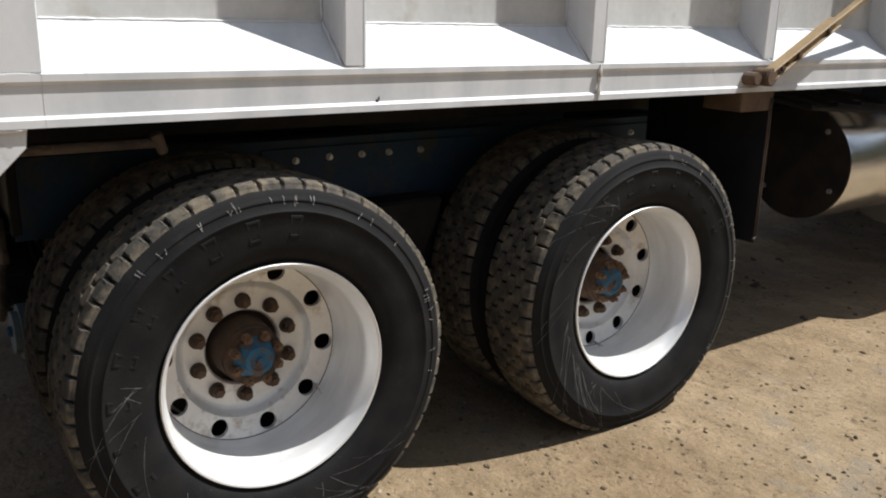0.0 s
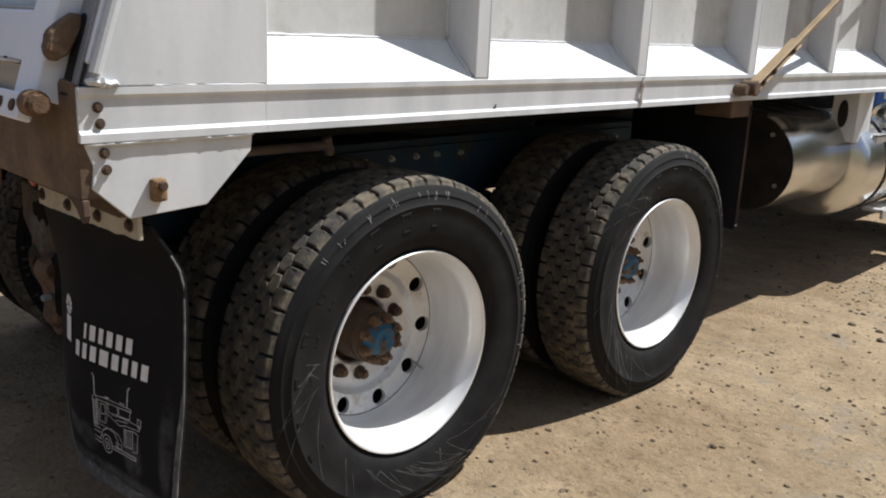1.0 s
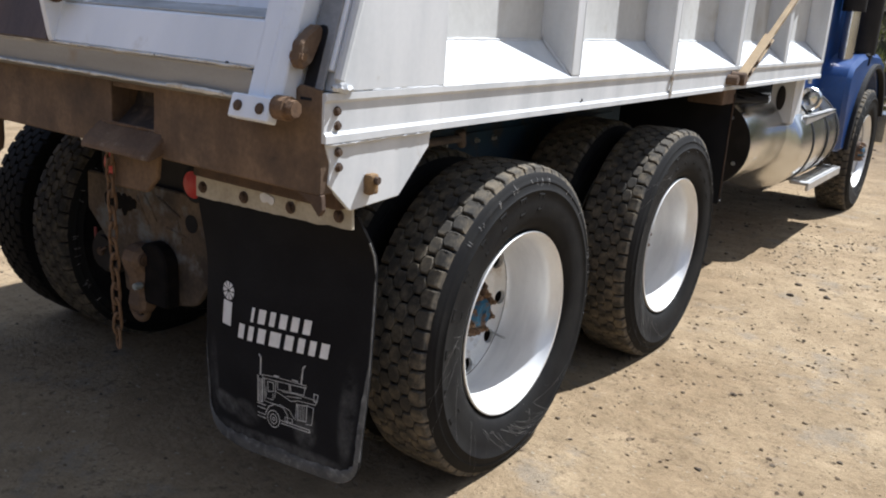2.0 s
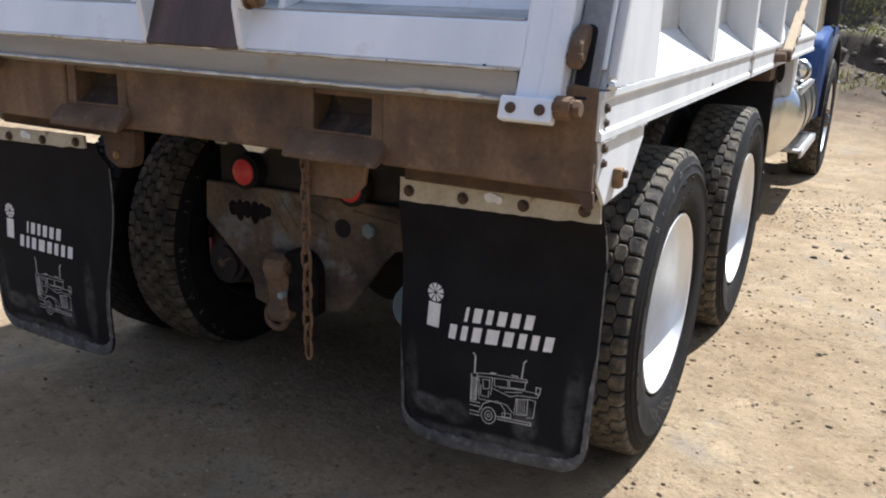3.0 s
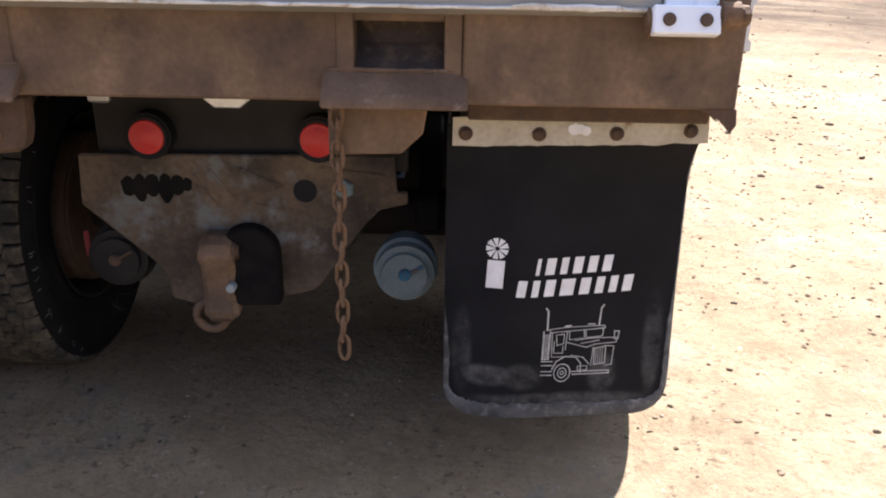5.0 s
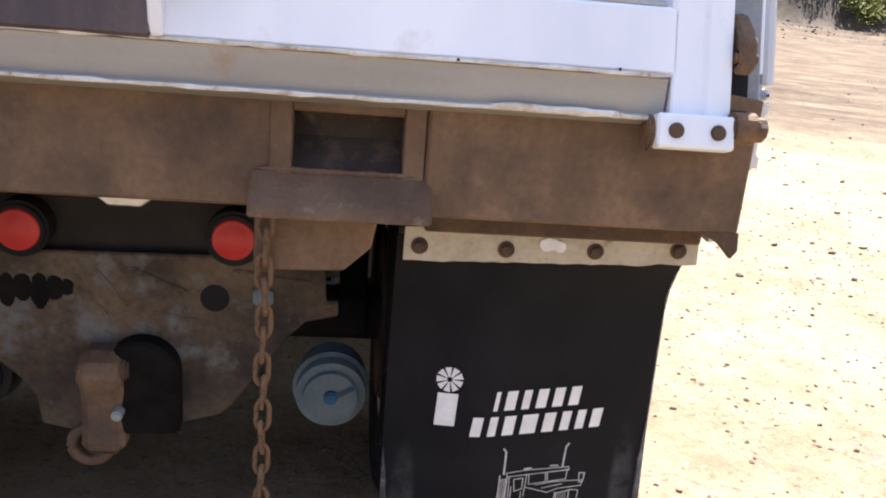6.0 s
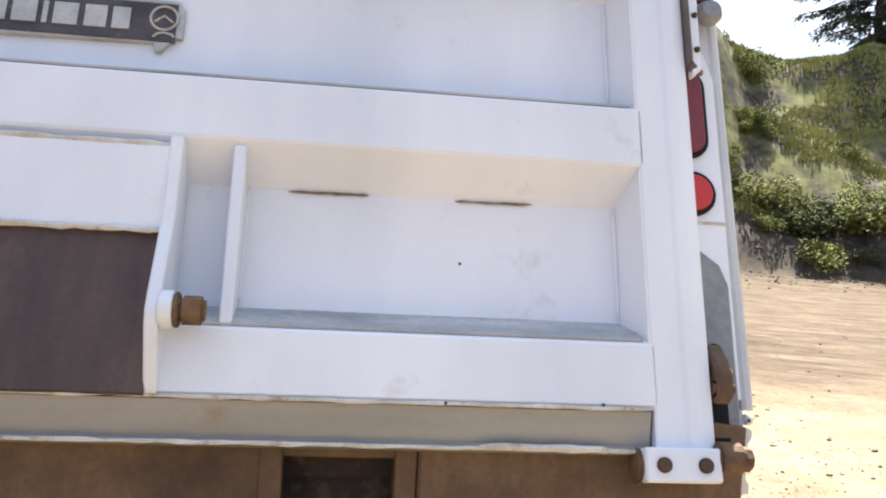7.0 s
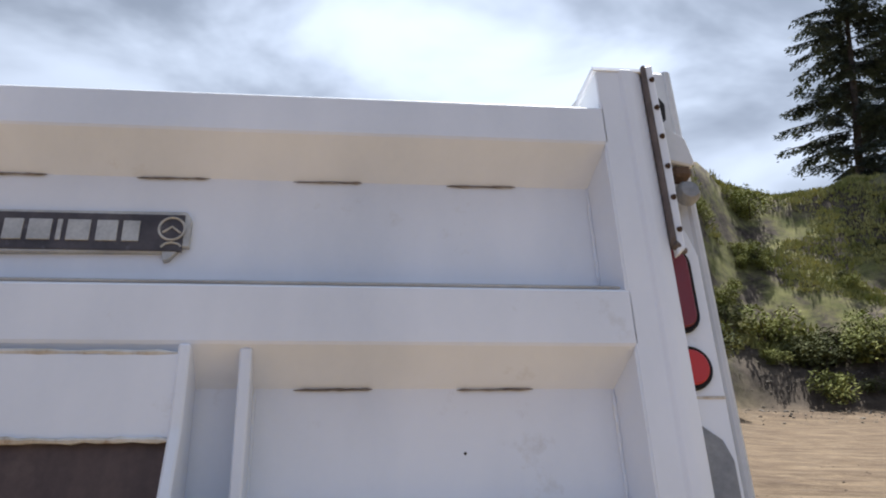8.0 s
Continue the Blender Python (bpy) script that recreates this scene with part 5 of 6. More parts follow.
    # raised bars where the tyre is lettered
    for k, wd in enumerate((0.020, 0.010, 0.022, 0.026, 0.024, 0.020, 0.028, 0.028, 0.026)):
        let = bmesh.new()
        a = radians(-140 + 15.5 * k)
        for rr0, rr1 in ((0.403, 0.409), (0.455, 0.461)):
            da = wd * 1.25 / 0.43 / 2
            pts = [on_wall(rr0, a - da, 0.0016), on_wall(rr0, a + da, 0.0016), on_wall(rr1, a + da, 0.0016), on_wall(rr1, a - da, 0.0016)]
            low = [on_wall(rr0 - 0.002, a - da * 1.1, -0.001), on_wall(rr0 - 0.002, a + da * 1.1, -0.001), on_wall(rr1 + 0.002, a + da * 1.1, -0.001), on_wall(rr1 + 0.002, a - da * 1.1, -0.001)]
            tp, lo = [let.verts.new(p) for p in pts], [let.verts.new(p) for p in low]
            let.faces.new(tp)
            for i in range(4):
                let.faces.new((lo[i], lo[(i + 1) % 4], tp[(i + 1) % 4], tp[i]))
        for sgn in (-1, 1):
            da, w = wd * 1.25 / 0.43 / 2, 0.006 / 0.43
            aa = a + sgn * (da - w / 2)
            pts = [on_wall(0.405, aa - w / 2, 0.0016), on_wall(0.405, aa + w / 2, 0.0016), on_wall(0.458, aa + w / 2, 0.0016), on_wall(0.458, aa - w / 2, 0.0016)]
            low = [on_wall(0.405, aa - w * 0.8, -0.001), on_wall(0.405, aa + w * 0.8, -0.001), on_wall(0.458, aa + w * 0.8, -0.001), on_wall(0.458, aa - w * 0.8, -0.001)]
            tp, lo = [let.verts.new(p) for p in pts], [let.verts.new(p) for p in low]
            let.faces.new(tp)
            for i in range(4):
                let.faces.new((lo[i], lo[(i + 1) % 4], tp[(i + 1) % 4], tp[i]))
        part("raised_mark", let, RUBBER, rim)
    # pale scratches
    sc = bmesh.new()
    rnd = random.Random(11)

    def scratch(a, r, da, dr, w):
        n = 11
        prev = None
        for i in range(n + 1):
            t = i / n
            aa, rr = a + da * t + rnd.uniform(-0.0018, 0.0018), min(0.53, r + dr * t)
            p = Vector(on_wall(rr, aa, 0.0009))
            tang = Vector((0, math.cos(aa), -math.sin(aa))) if abs(dr) > abs(da) * 0.43 else Vector((0, math.sin(aa), math.cos(aa)))
            ww = w * (0.35 if i in (0, n) else rnd.uniform(0.6, 1.1))
            cur = (sc.verts.new(p - tang * ww / 2), sc.verts.new(p + tang * ww / 2))
            if prev:
                sc.faces.new((prev[0], prev[1], cur[1], cur[0]))
            prev = cur

    for k in range(34):
        c = rnd.choice((132, 141, 150, 158, 166, 180, 200, 250))
        long = rnd.random() < 0.7
        scratch(radians(c + rnd.uniform(-9, 9)), rnd.uniform(0.345, 0.4), -rnd.uniform(0.2, 0.85) if long else rnd.uniform(-0.3, 0.1),
                rnd.uniform(0.1, 0.18) if long else rnd.uniform(0.02, 0.07), rnd.uniform(0.0005, 0.001))
    for k in range(30):
        scratch(radians(rnd.uniform(-90, 80)), rnd.uniform(0.485, 0.5), rnd.uniform(-0.015, 0.015), rnd.uniform(0.012, 0.026), rnd.uniform(0.0015, 0.0028))
    tagged(part("sidewall_scratch", sc, SCUFF, rim), kind="stuff")
    rim.matrix_basis = pose(outer, y, WHEEL_Z, -spin, 0, 0) @ Matrix.Diagonal((1.02, 1.02, 1.02, 1))
    return rim


WHEEL_Z = 0.535
AXLES = (0.868, 2.338)
DUAL = 0.36
wheel_right = build_wheel(1.07, AXLES[0], 22.9)
twin(wheel_right, pose(1.07, AXLES[1], WHEEL_Z, -76.5, 0, 0))


def dual_inner(m):
    """The inner wheel of a pair: the same wheel turned round, without hub, nuts and drum."""
    w = twin(wheel_right, m)
    for ch in list(w.children):
        if ch.name.split(".")[0] == "brake_drum":
            ch.matrix_basis = pose(0.33, 0, 0)
            continue
        if ch.name.split(".")[0] in ("hub", "hub_cap", "hub_stud", "brake_drum", "wheel_nut", "disc", "disc_joint", "valve_stem"):
            bpy.data.objects.remove(ch)
    return w


for y in AXLES:
    dual_inner(pose(1.07 - DUAL, y, WHEEL_Z, 40, 0, 180))
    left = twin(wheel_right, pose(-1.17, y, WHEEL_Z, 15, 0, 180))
    left_inner = dual_inner(pose(-0.835, y, WHEEL_Z, 77, 0, 0))
    left_inner.data = left_inner.data.copy()
    left_inner.data.materials[0] = BLACK_STEEL
    # left outer tread in plain black: shade under the bed put into the colour
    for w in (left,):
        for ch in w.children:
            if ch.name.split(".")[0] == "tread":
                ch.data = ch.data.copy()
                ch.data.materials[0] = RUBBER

# ---- chassis behind and under the bed ----
for s in (1, -1):
    fr = bmesh.new()
    prism([(s * 0.43, 1.08), (s * 0.43, 0.82), (s * 0.345, 0.82), (s * 0.345, 0.83), (s * 0.42, 0.83), (s * 0.42, 1.07), (s * 0.345, 1.07), (s * 0.345, 1.08)], "y", 0.34, 7.9, 0.001, fr)
    rail = part("frame_rail", fr, BLUE_FRAME, truck, "dark blue painted frame rail with bolts")
    side_plate = box(*sorted((s * 0.43, s * 0.442)), 1.15, 3.15, 0.84, 1.05, 0.002)
    part("frame_plate", side_plate, BLUE_FRAME, rail)
    b0 = part("bolt", bolt_mesh(0.009, 0.02, 6), ALU, rail, m=Matrix.Translation((s * 0.442, 1.28, 1.005)) @ pose(0, 0, 0, 0, 0, 0 if s > 0 else 180))
    for y in (1.417, 1.554, 1.674, 1.82, 3.01):
        twin(b0, Matrix.Translation((s * 0.442, y, 1.01)) @ pose(0, 0, 0, 0, 0, 0 if s > 0 else 180))
for y in AXLES:
    ax = rod((-0.85, y, WHEEL_Z), (0.85, y, WHEEL_Z), 0.085, seg=20)
    tmp = bmesh.new()
    bmesh.ops.create_uvsphere(tmp, u_segments=20, v_segments=12, radius=0.21)
    bmesh.ops.transform(tmp, matrix=Matrix.LocRotScale((0.05, y, WHEEL_Z), None, (1.0, 0.85, 1.0)), verts=tmp.verts)
    merge(ax, tmp)
    part("axle_housing", ax, BLACK_STEEL, truck, "black axle housing", smooth=True)
for s in (1, -1):
    eq = prism([(0.75, 0.62), (1.05, 0.62), (1.5, 0.78), (1.79, 0.78), (2.24, 0.62), (2.54, 0.62), (2.54, 0.5), (2.2, 0.48), (1.64, 0.56), (1.05, 0.48), (0.75, 0.5)], "x", s * 0.44, s * 0.53, 0.01)
    part("suspension_beam", eq, BLACK_STEEL, truck)
for s in (1, -1):
    sd = prism([(1.42, 0.835), (1.86, 0.835), (1.84, 0.74), (1.78, 0.62), (1.76, 0.4), (1.52, 0.4), (1.5, 0.62), (1.44, 0.74)], "x", s * 0.3, s * 0.56, 0.012)
    saddle = part("suspension_saddle", sd, BLACK_STEEL, truck, "black steel suspension saddle")
    part("saddle_cap", rod((s * 0.555, 1.64, 0.56), (s * 0.6, 1.64, 0.56), 0.1, seg=20, bevel=0.012), RUST_DARK, saddle)
part("suspension_cross_tube", rod((-0.31, 1.64, 0.56), (0.31, 1.64, 0.56), 0.07, seg=16), BLACK_STEEL, truck)
for y in (0.55, 1.64, 3.3):
    part("frame_cross_member", box(-0.345, 0.345, y, y + 0.09, 0.5 if y > 3 else 0.84, 1.07, 0.004), BLACK_STEEL, truck)
end = box(-0.44, 0.44, 0.33, 0.36, 0.84, 1.1, 0.004)
part("frame_end_plate", end, BLACK_STEEL, truck)
pl = prism([(-0.486, 0.885), (0.405, 0.898), (0.41, 0.79), (0.44, 0.79), (0.442, 0.755), (0.36, 0.735), (0.32, 0.69), (0.19, 0.505), (0.16, 0.478), (0.1, 0.462), (0.03, 0.45),
            (-0.03, 0.432), (-0.09, 0.42), (-0.2, 0.428), (-0.262, 0.445), (-0.272, 0.52), (-0.30, 0.56), (-0.36, 0.615), (-0.495, 0.735)], "y", 0.295, 0.317, 0.005)
tow = part("tow_plate", pl, PLATE, truck, "rusty scraped tow plate with a hitch hole")
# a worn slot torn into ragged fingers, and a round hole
# black sheets on the plate face hold the shade inside these openings
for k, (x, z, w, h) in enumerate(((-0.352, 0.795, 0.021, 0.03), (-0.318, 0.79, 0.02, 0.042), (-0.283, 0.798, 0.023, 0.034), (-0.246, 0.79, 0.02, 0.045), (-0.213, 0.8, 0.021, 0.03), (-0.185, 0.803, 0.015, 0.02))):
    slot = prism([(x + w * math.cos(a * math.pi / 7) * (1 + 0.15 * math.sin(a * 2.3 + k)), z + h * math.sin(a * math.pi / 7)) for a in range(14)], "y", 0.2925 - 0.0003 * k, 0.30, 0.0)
    part("worn_slot", slot, HOLLOW_SHADE, tow)
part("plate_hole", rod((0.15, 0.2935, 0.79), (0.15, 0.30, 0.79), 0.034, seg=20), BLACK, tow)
ridge = bmesh.new()
for k, (x0, z0, x1, z1) in enumerate(((-0.05, 0.86, 0.09, 0.80), (0.0, 0.75, 0.12, 0.73), (0.06, 0.82, 0.1, 0.70), (-0.17, 0.84, -0.09, 0.72), (-0.12, 0.85, -0.05, 0.76), (0.19, 0.86, 0.38, 0.84))):
    bead((x0, 0.295, z0), (x1, 0.295, z1), 0.006, 430 + k, ridge, 0.012)
part("plate_weld", ridge, PLATE, tow)
# the dark of the open hitch, put into a black solid
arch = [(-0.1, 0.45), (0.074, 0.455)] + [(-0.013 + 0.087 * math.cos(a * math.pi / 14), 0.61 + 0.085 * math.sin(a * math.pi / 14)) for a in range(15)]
part("hitch_socket", prism(arch, "y", 0.235, 0.296, 0.008), HOLLOW_SHADE, tow, "black hitch socket, inner shade put into its colour")
jw = bmesh.new()
prism([(0.296, 0.675), (0.22, 0.668), (0.195, 0.64), (0.19, 0.6), (0.215, 0.565), (0.225, 0.5), (0.21, 0.42), (0.23, 0.4), (0.296, 0.405)], "x", -0.15, -0.05, 0.02, jw)
part("hitch_jaw", jw, RUST, tow, "rusty hitch jaw")
part("jaw_pivot", rod((-0.154, 0.235, 0.625), (-0.036, 0.235, 0.625), 0.026, seg=16, bevel=0.006), RUST_DARK, tow)
part("hitch_pin", rod((-0.058, 0.19, 0.525), (-0.058, 0.225, 0.525), 0.013, seg=12, bevel=0.004), GALV, tow)
rg = bmesh.new()
tube([(-0.142 + 0.045 * math.cos(a * math.pi / 12), 0.275, 0.402 + 0.045 * math.sin(a * math.pi / 12)) for a in range(25)], 0.014, 10, rg)
part("tow_eye", rg, RUST, tow, "rusty tow eye", smooth=True)
nt = rod((0.263, 0.28, 0.8), (0.263, 0.3, 0.8), 0.028, seg=6, bevel=0.004)
part("plate_nut", nt, CAN, tow)
for x in (-0.276, 0.195):
    bz = rod((x, 0.268, 0.945), (x, 0.335, 0.945), 0.066, seg=28, bevel=0.008)
    lamp = part("stop_lamp", bz, BLACK, truck, "round red stop lamp in a black ring")
    ln = lathe([(0.004, 0.0005), (0.003, 0.028), (0.001, 0.031), (-0.002, 0.046), (-0.012, 0.053)], 28)
    part("lens", ln, RED, lamp, m=Matrix.Translation((x, 0.262, 0.945)) @ pose(0, 0, 0, 0, 0, -90), smooth=True)
lic = box(-0.44, -0.38, 0.3, 0.33, 1.03, 1.06, 0.006)
part("plate_lamp", lic, ALU, truck, "small pale lamp under the beam")
tab = prism([(-0.03, 1.14), (0.09, 1.14), (0.085, 1.115), (0.06, 1.095), (0.0, 1.095), (-0.025, 1.115)], "y", -0.02, -0.008, 0.003)
part("beam_tab", tab, ALU, beam)
for s in (1, -1):
    x, ZC = (0.432, 0.53) if s > 0 else (-0.42, 0.56)
    can = rod((x, 0.3, ZC), (x, 0.47, ZC), 0.088, seg=28, bevel=0.02)
    rod((x, 0.36, ZC), (x, 0.38, ZC), 0.098, seg=28, bevel=0.004, bm=can)
    brake = part("brake_chamber", can, CAN if s > 0 else BLACK_STEEL, truck, "round grey brake chamber", smooth=True)
    nub = rod((x, 0.285, ZC + 0.005), (x, 0.305, ZC + 0.005), 0.018, seg=10, bevel=0.004)
    tube([(x + 0.01, 0.288, ZC + 0.01), (x + 0.055, 0.285, ZC + 0.037)], 0.005, 6, nub)
    part("chamber_plug", nub, BLUE_HUB if s > 0 else RUST_DARK, brake, "blue plug with a hose")
rib = box(-0.52, -0.505, 0.33, 0.34, 0.56, 0.64, 0.003)
part("red_tag", rib, AMBER, truck)

# hanging chain
chain = thing("chain", "rusty steel chain hanging from the rear step", "chain", m=pose(0.303, -0.12, 0.0))
lk = bmesh.new()
pts = []
for k in range(25):
    a = 2 * math.pi * k / 24
    pts.append((0.0128 * math.cos(a), 0, 0.0275 * math.sin(a) + (0.007 if math.sin(a) > 0 else -0.007)))
tube(pts, 0.0052, 7, lk)
link0 = part("link", lk, RUST_BRIGHT, chain, smooth=True)
n_links = 13
for k in range(1, n_links):
    twin(link0, pose(random.uniform(-0.003, 0.003), 0, 1.112 - 0.0495 * k, random.uniform(-5, 5), 0, 90 * (k % 2) + random.uniform(-12, 12)))
link0.matrix_basis = pose(0, 0, 1.112)


# ---- forward part of the truck ----
# tarp arm on its pivot
arm = bmesh.new()
A0, A1 = Vector((1.245, 2.89, 1.338)), Vector((1.235, 4.22, 2.02))
d = (A1 - A0).normalized()
q = d.to_track_quat("Z", "X")
box(-0.02, -0.011, -0.026, 0.026, -0.01, 0.44, 0.003, bm=arm, m=Matrix.LocRotScale(A0, q, None))
box(0.011, 0.02, -0.026, 0.026, -0.01, 0.44, 0.003, bm=arm, m=Matrix.LocRotScale(A0, q, None))
box(-0.011, 0.011, -0.016, 0.016, 0.1, 2.3, 0.003, bm=arm, m=Matrix.LocRotScale(A0, q, None))
arm_ob = part("tarp_arm", arm, YELLOW, truck, "tan painted steel tarp arm")
for k in (0.05, 0.16, 0.36):
    p = A0 + d * k
    part("arm_bolt", rod((p.x + 0.018, p.y, p.z), (p.x + 0.03, p.y, p.z), 0.012, seg=10, bevel=0.002), RUST_DARK, arm_ob)
pv = rod((1.19, 2.875, 1.328), (1.27, 2.875, 1.328), 0.034, seg=16, bevel=0.005)
rod((1.19, 2.815, 1.322), (1.25, 2.815, 1.322), 0.026, seg=12, bevel=0.004, bm=pv)
part("arm_pivot", pv, STEP_STEEL, arm_ob, "greasy steel pivot")
hg = box(1.0, 1.185, 2.82, 3.02, 1.19, 1.266, 0.004)
part("pivot_bracket", hg, STEP_STEEL, truck)

# black guard sheet ahead of the tandem
gs = box(0.55, 1.185, 3.0, 3.01, 0.64, 1.24, 0.003)
guard = part("wheel_guard_sheet", gs, BLACK, truck, "black rubber guard sheet")
tube_bm = tube([(1.189, 3.005, 1.24), (1.189, 3.005, 0.67), (1.198, 2.98, 0.66)], 0.006, 8)
part("guard_rod", tube_bm, BLACK_STEEL, guard)
gl = box(1.186, 1.19, 2.996, 3.014, 0.66, 1.22, 0.001)
part("guard_edge", gl, RUST_DARK, guard)

# air tank and fuel tank
# the dark that the polished end mirrors is put into its black colour
tank = part("air_tank", lathe([(0.0, 0.0005), (0.0, 0.2), (0.0, 0.279), (0.006, 0.283)], 48), BLACK_STEEL, truck, "round polished tank, dark reflection put into its black end", pose(0.79, 3.86, 0.852, 0, 0, 90), smooth=True)
part("shell", lathe([(0.004, 0.283), (0.03, 0.286), (0.84, 0.286), (0.87, 0.27), (0.87, 0.0005)], 48), CHROME, tank, smooth=True)
for a in (60, 130, 240, 320):
    p = (0.225 * math.sin(radians(a)), 0.225 * math.cos(radians(a)))
    part("bolt", rod((-0.012, *p), (0.002, *p), 0.013, seg=8, bevel=0.002), ALU, tank)
fuel = part("fuel_tank", lathe([(-0.03, 0.0005), (-0.028, 0.16), (-0.012, 0.315), (0.01, 0.338), (0.04, 0.345), (1.2, 0.345), (1.25, 0.32), (1.26, 0.0005)], 56), CHROME, truck, "polished aluminium fuel tank with black straps", pose(0.85, 4.72, 0.776, 0, 0, 90), smooth=True)
for x in (0.3, 0.75, 1.1):
    part("strap", lathe([(x, 0.346), (x, 0.351), (x + 0.035, 0.351), (x + 0.035, 0.346)], 48), BLACK, fuel)
hp = bmesh.new()
prism([(4.62, 1.265), (4.86, 1.265), (4.86, 0.95), (4.62, 0.95)], "x", 1.09, 1.105, 0.003, hp)
prism([(4.62, 1.265), (4.635, 1.265), (4.635, 0.95), (4.62, 0.95)], "x", 0.95, 1.09, 0.003, hp)
hanger = part("hanger_plate", hp, WHITE, truck, "white hanger plate with an oval hole")
# no opening is cut: the oval's inner shade is a thin black sheet
ov = prism([(1.02 + 0.03 * math.cos(a * math.pi / 8), 1.12 + 0.085 * math.sin(a * math.pi / 8)) for a in range(16)], "y", 4.612, 4.622, 0.001)
part("oval_hole", ov, BLACK_STEEL, hanger)
for k in range(4):
    brk = tube([(0.75, 3.5 + 0.2 * k, 1.2), (1.02, 3.55 + 0.2 * k, 1.16), (1.04, 4.2, 1.12 + 0.01 * k)], 0.012, 8)
    part("air_line", brk, BLACK, truck)
# steps
sb = bmesh.new()
box(1.06, 1.2, 5.1, 6.2, 0.46, 0.485, 0.006, bm=sb)
box(1.18, 1.202, 5.1, 6.2, 0.42, 0.485, 0.006, bm=sb)
step = part("cab_step", sb, ALU, truck, "bright aluminium cab step")
tr = bmesh.new()
for k in range(12):
    box(1.07, 1.17, 5.15 + 0.085 * k, 5.2 + 0.085 * k, 0.485, 0.492, 0.002, bm=tr)
part("step_tread", tr, CHROME, step)
dk = box(0.95, 1.16, 4.88, 5.8, 0.97, 0.99, 0.004)
prism([(4.88, 0.99), (4.88, 0.93), (5.8, 0.965), (5.8, 0.99)], "x", 1.14, 1.16, 0.003, dk)
part("deck_step", dk, ALU, truck, "upper aluminium step")
wl_bm = lathe([(0.0, 0.0005), (0.012, 0.05), (0.0, 0.075), (0.02, 0.085), (0.07, 0.07), (0.1, 0.03), (0.1, 0.0005)], 28)
lamp = part("work_lamp", wl_bm, CHROME, truck, "round chrome work lamp", pose(1.1, 5.1, 1.1, 0, 0, 90), smooth=True)
part("lamp_stem", rod((0.05, 0, -0.15), (0.05, 0, -0.07), 0.02, seg=10), BLACK_STEEL, lamp)

# cab, hood and fenders
cab_bm = prism([(5.3, 0.9), (6.55, 0.9), (6.55, 1.75), (6.35, 2.55), (5.3, 2.6)], "x", -0.96, 0.96, 0.05)
cab = part("cab", cab_bm, BLUE_CAB, truck, "blue truck cab")
# panel added to make the lower back of the cab black
part("cab_back_panel", box(-0.93, 0.93, 5.25, 5.29, 0.7, 1.5, 0.006), BLACK_STEEL, cab, "black panel on the back of the cab")
part("rear_window", box(-0.6, 0.6, 5.285, 5.31, 1.9, 2.35, 0.004), BLACK_STEEL, cab)
hood_bm = prism([(6.5, 0.9), (8.35, 0.9), (8.4, 1.55), (6.5, 1.75)], "x", -0.62, 0.62, 0.06)
part("hood", hood_bm, BLUE_CAB, truck, "blue hood")
grille = box(-0.5, 0.5, 8.38, 8.45, 0.75, 1.5, 0.02)
part("grille", grille, CHROME, truck)
part("front_bumper", box(-1.2, 1.2, 8.4, 8.6, 0.45, 0.8, 0.03), CHROME, truck)
FA = 6.98                        # front axle
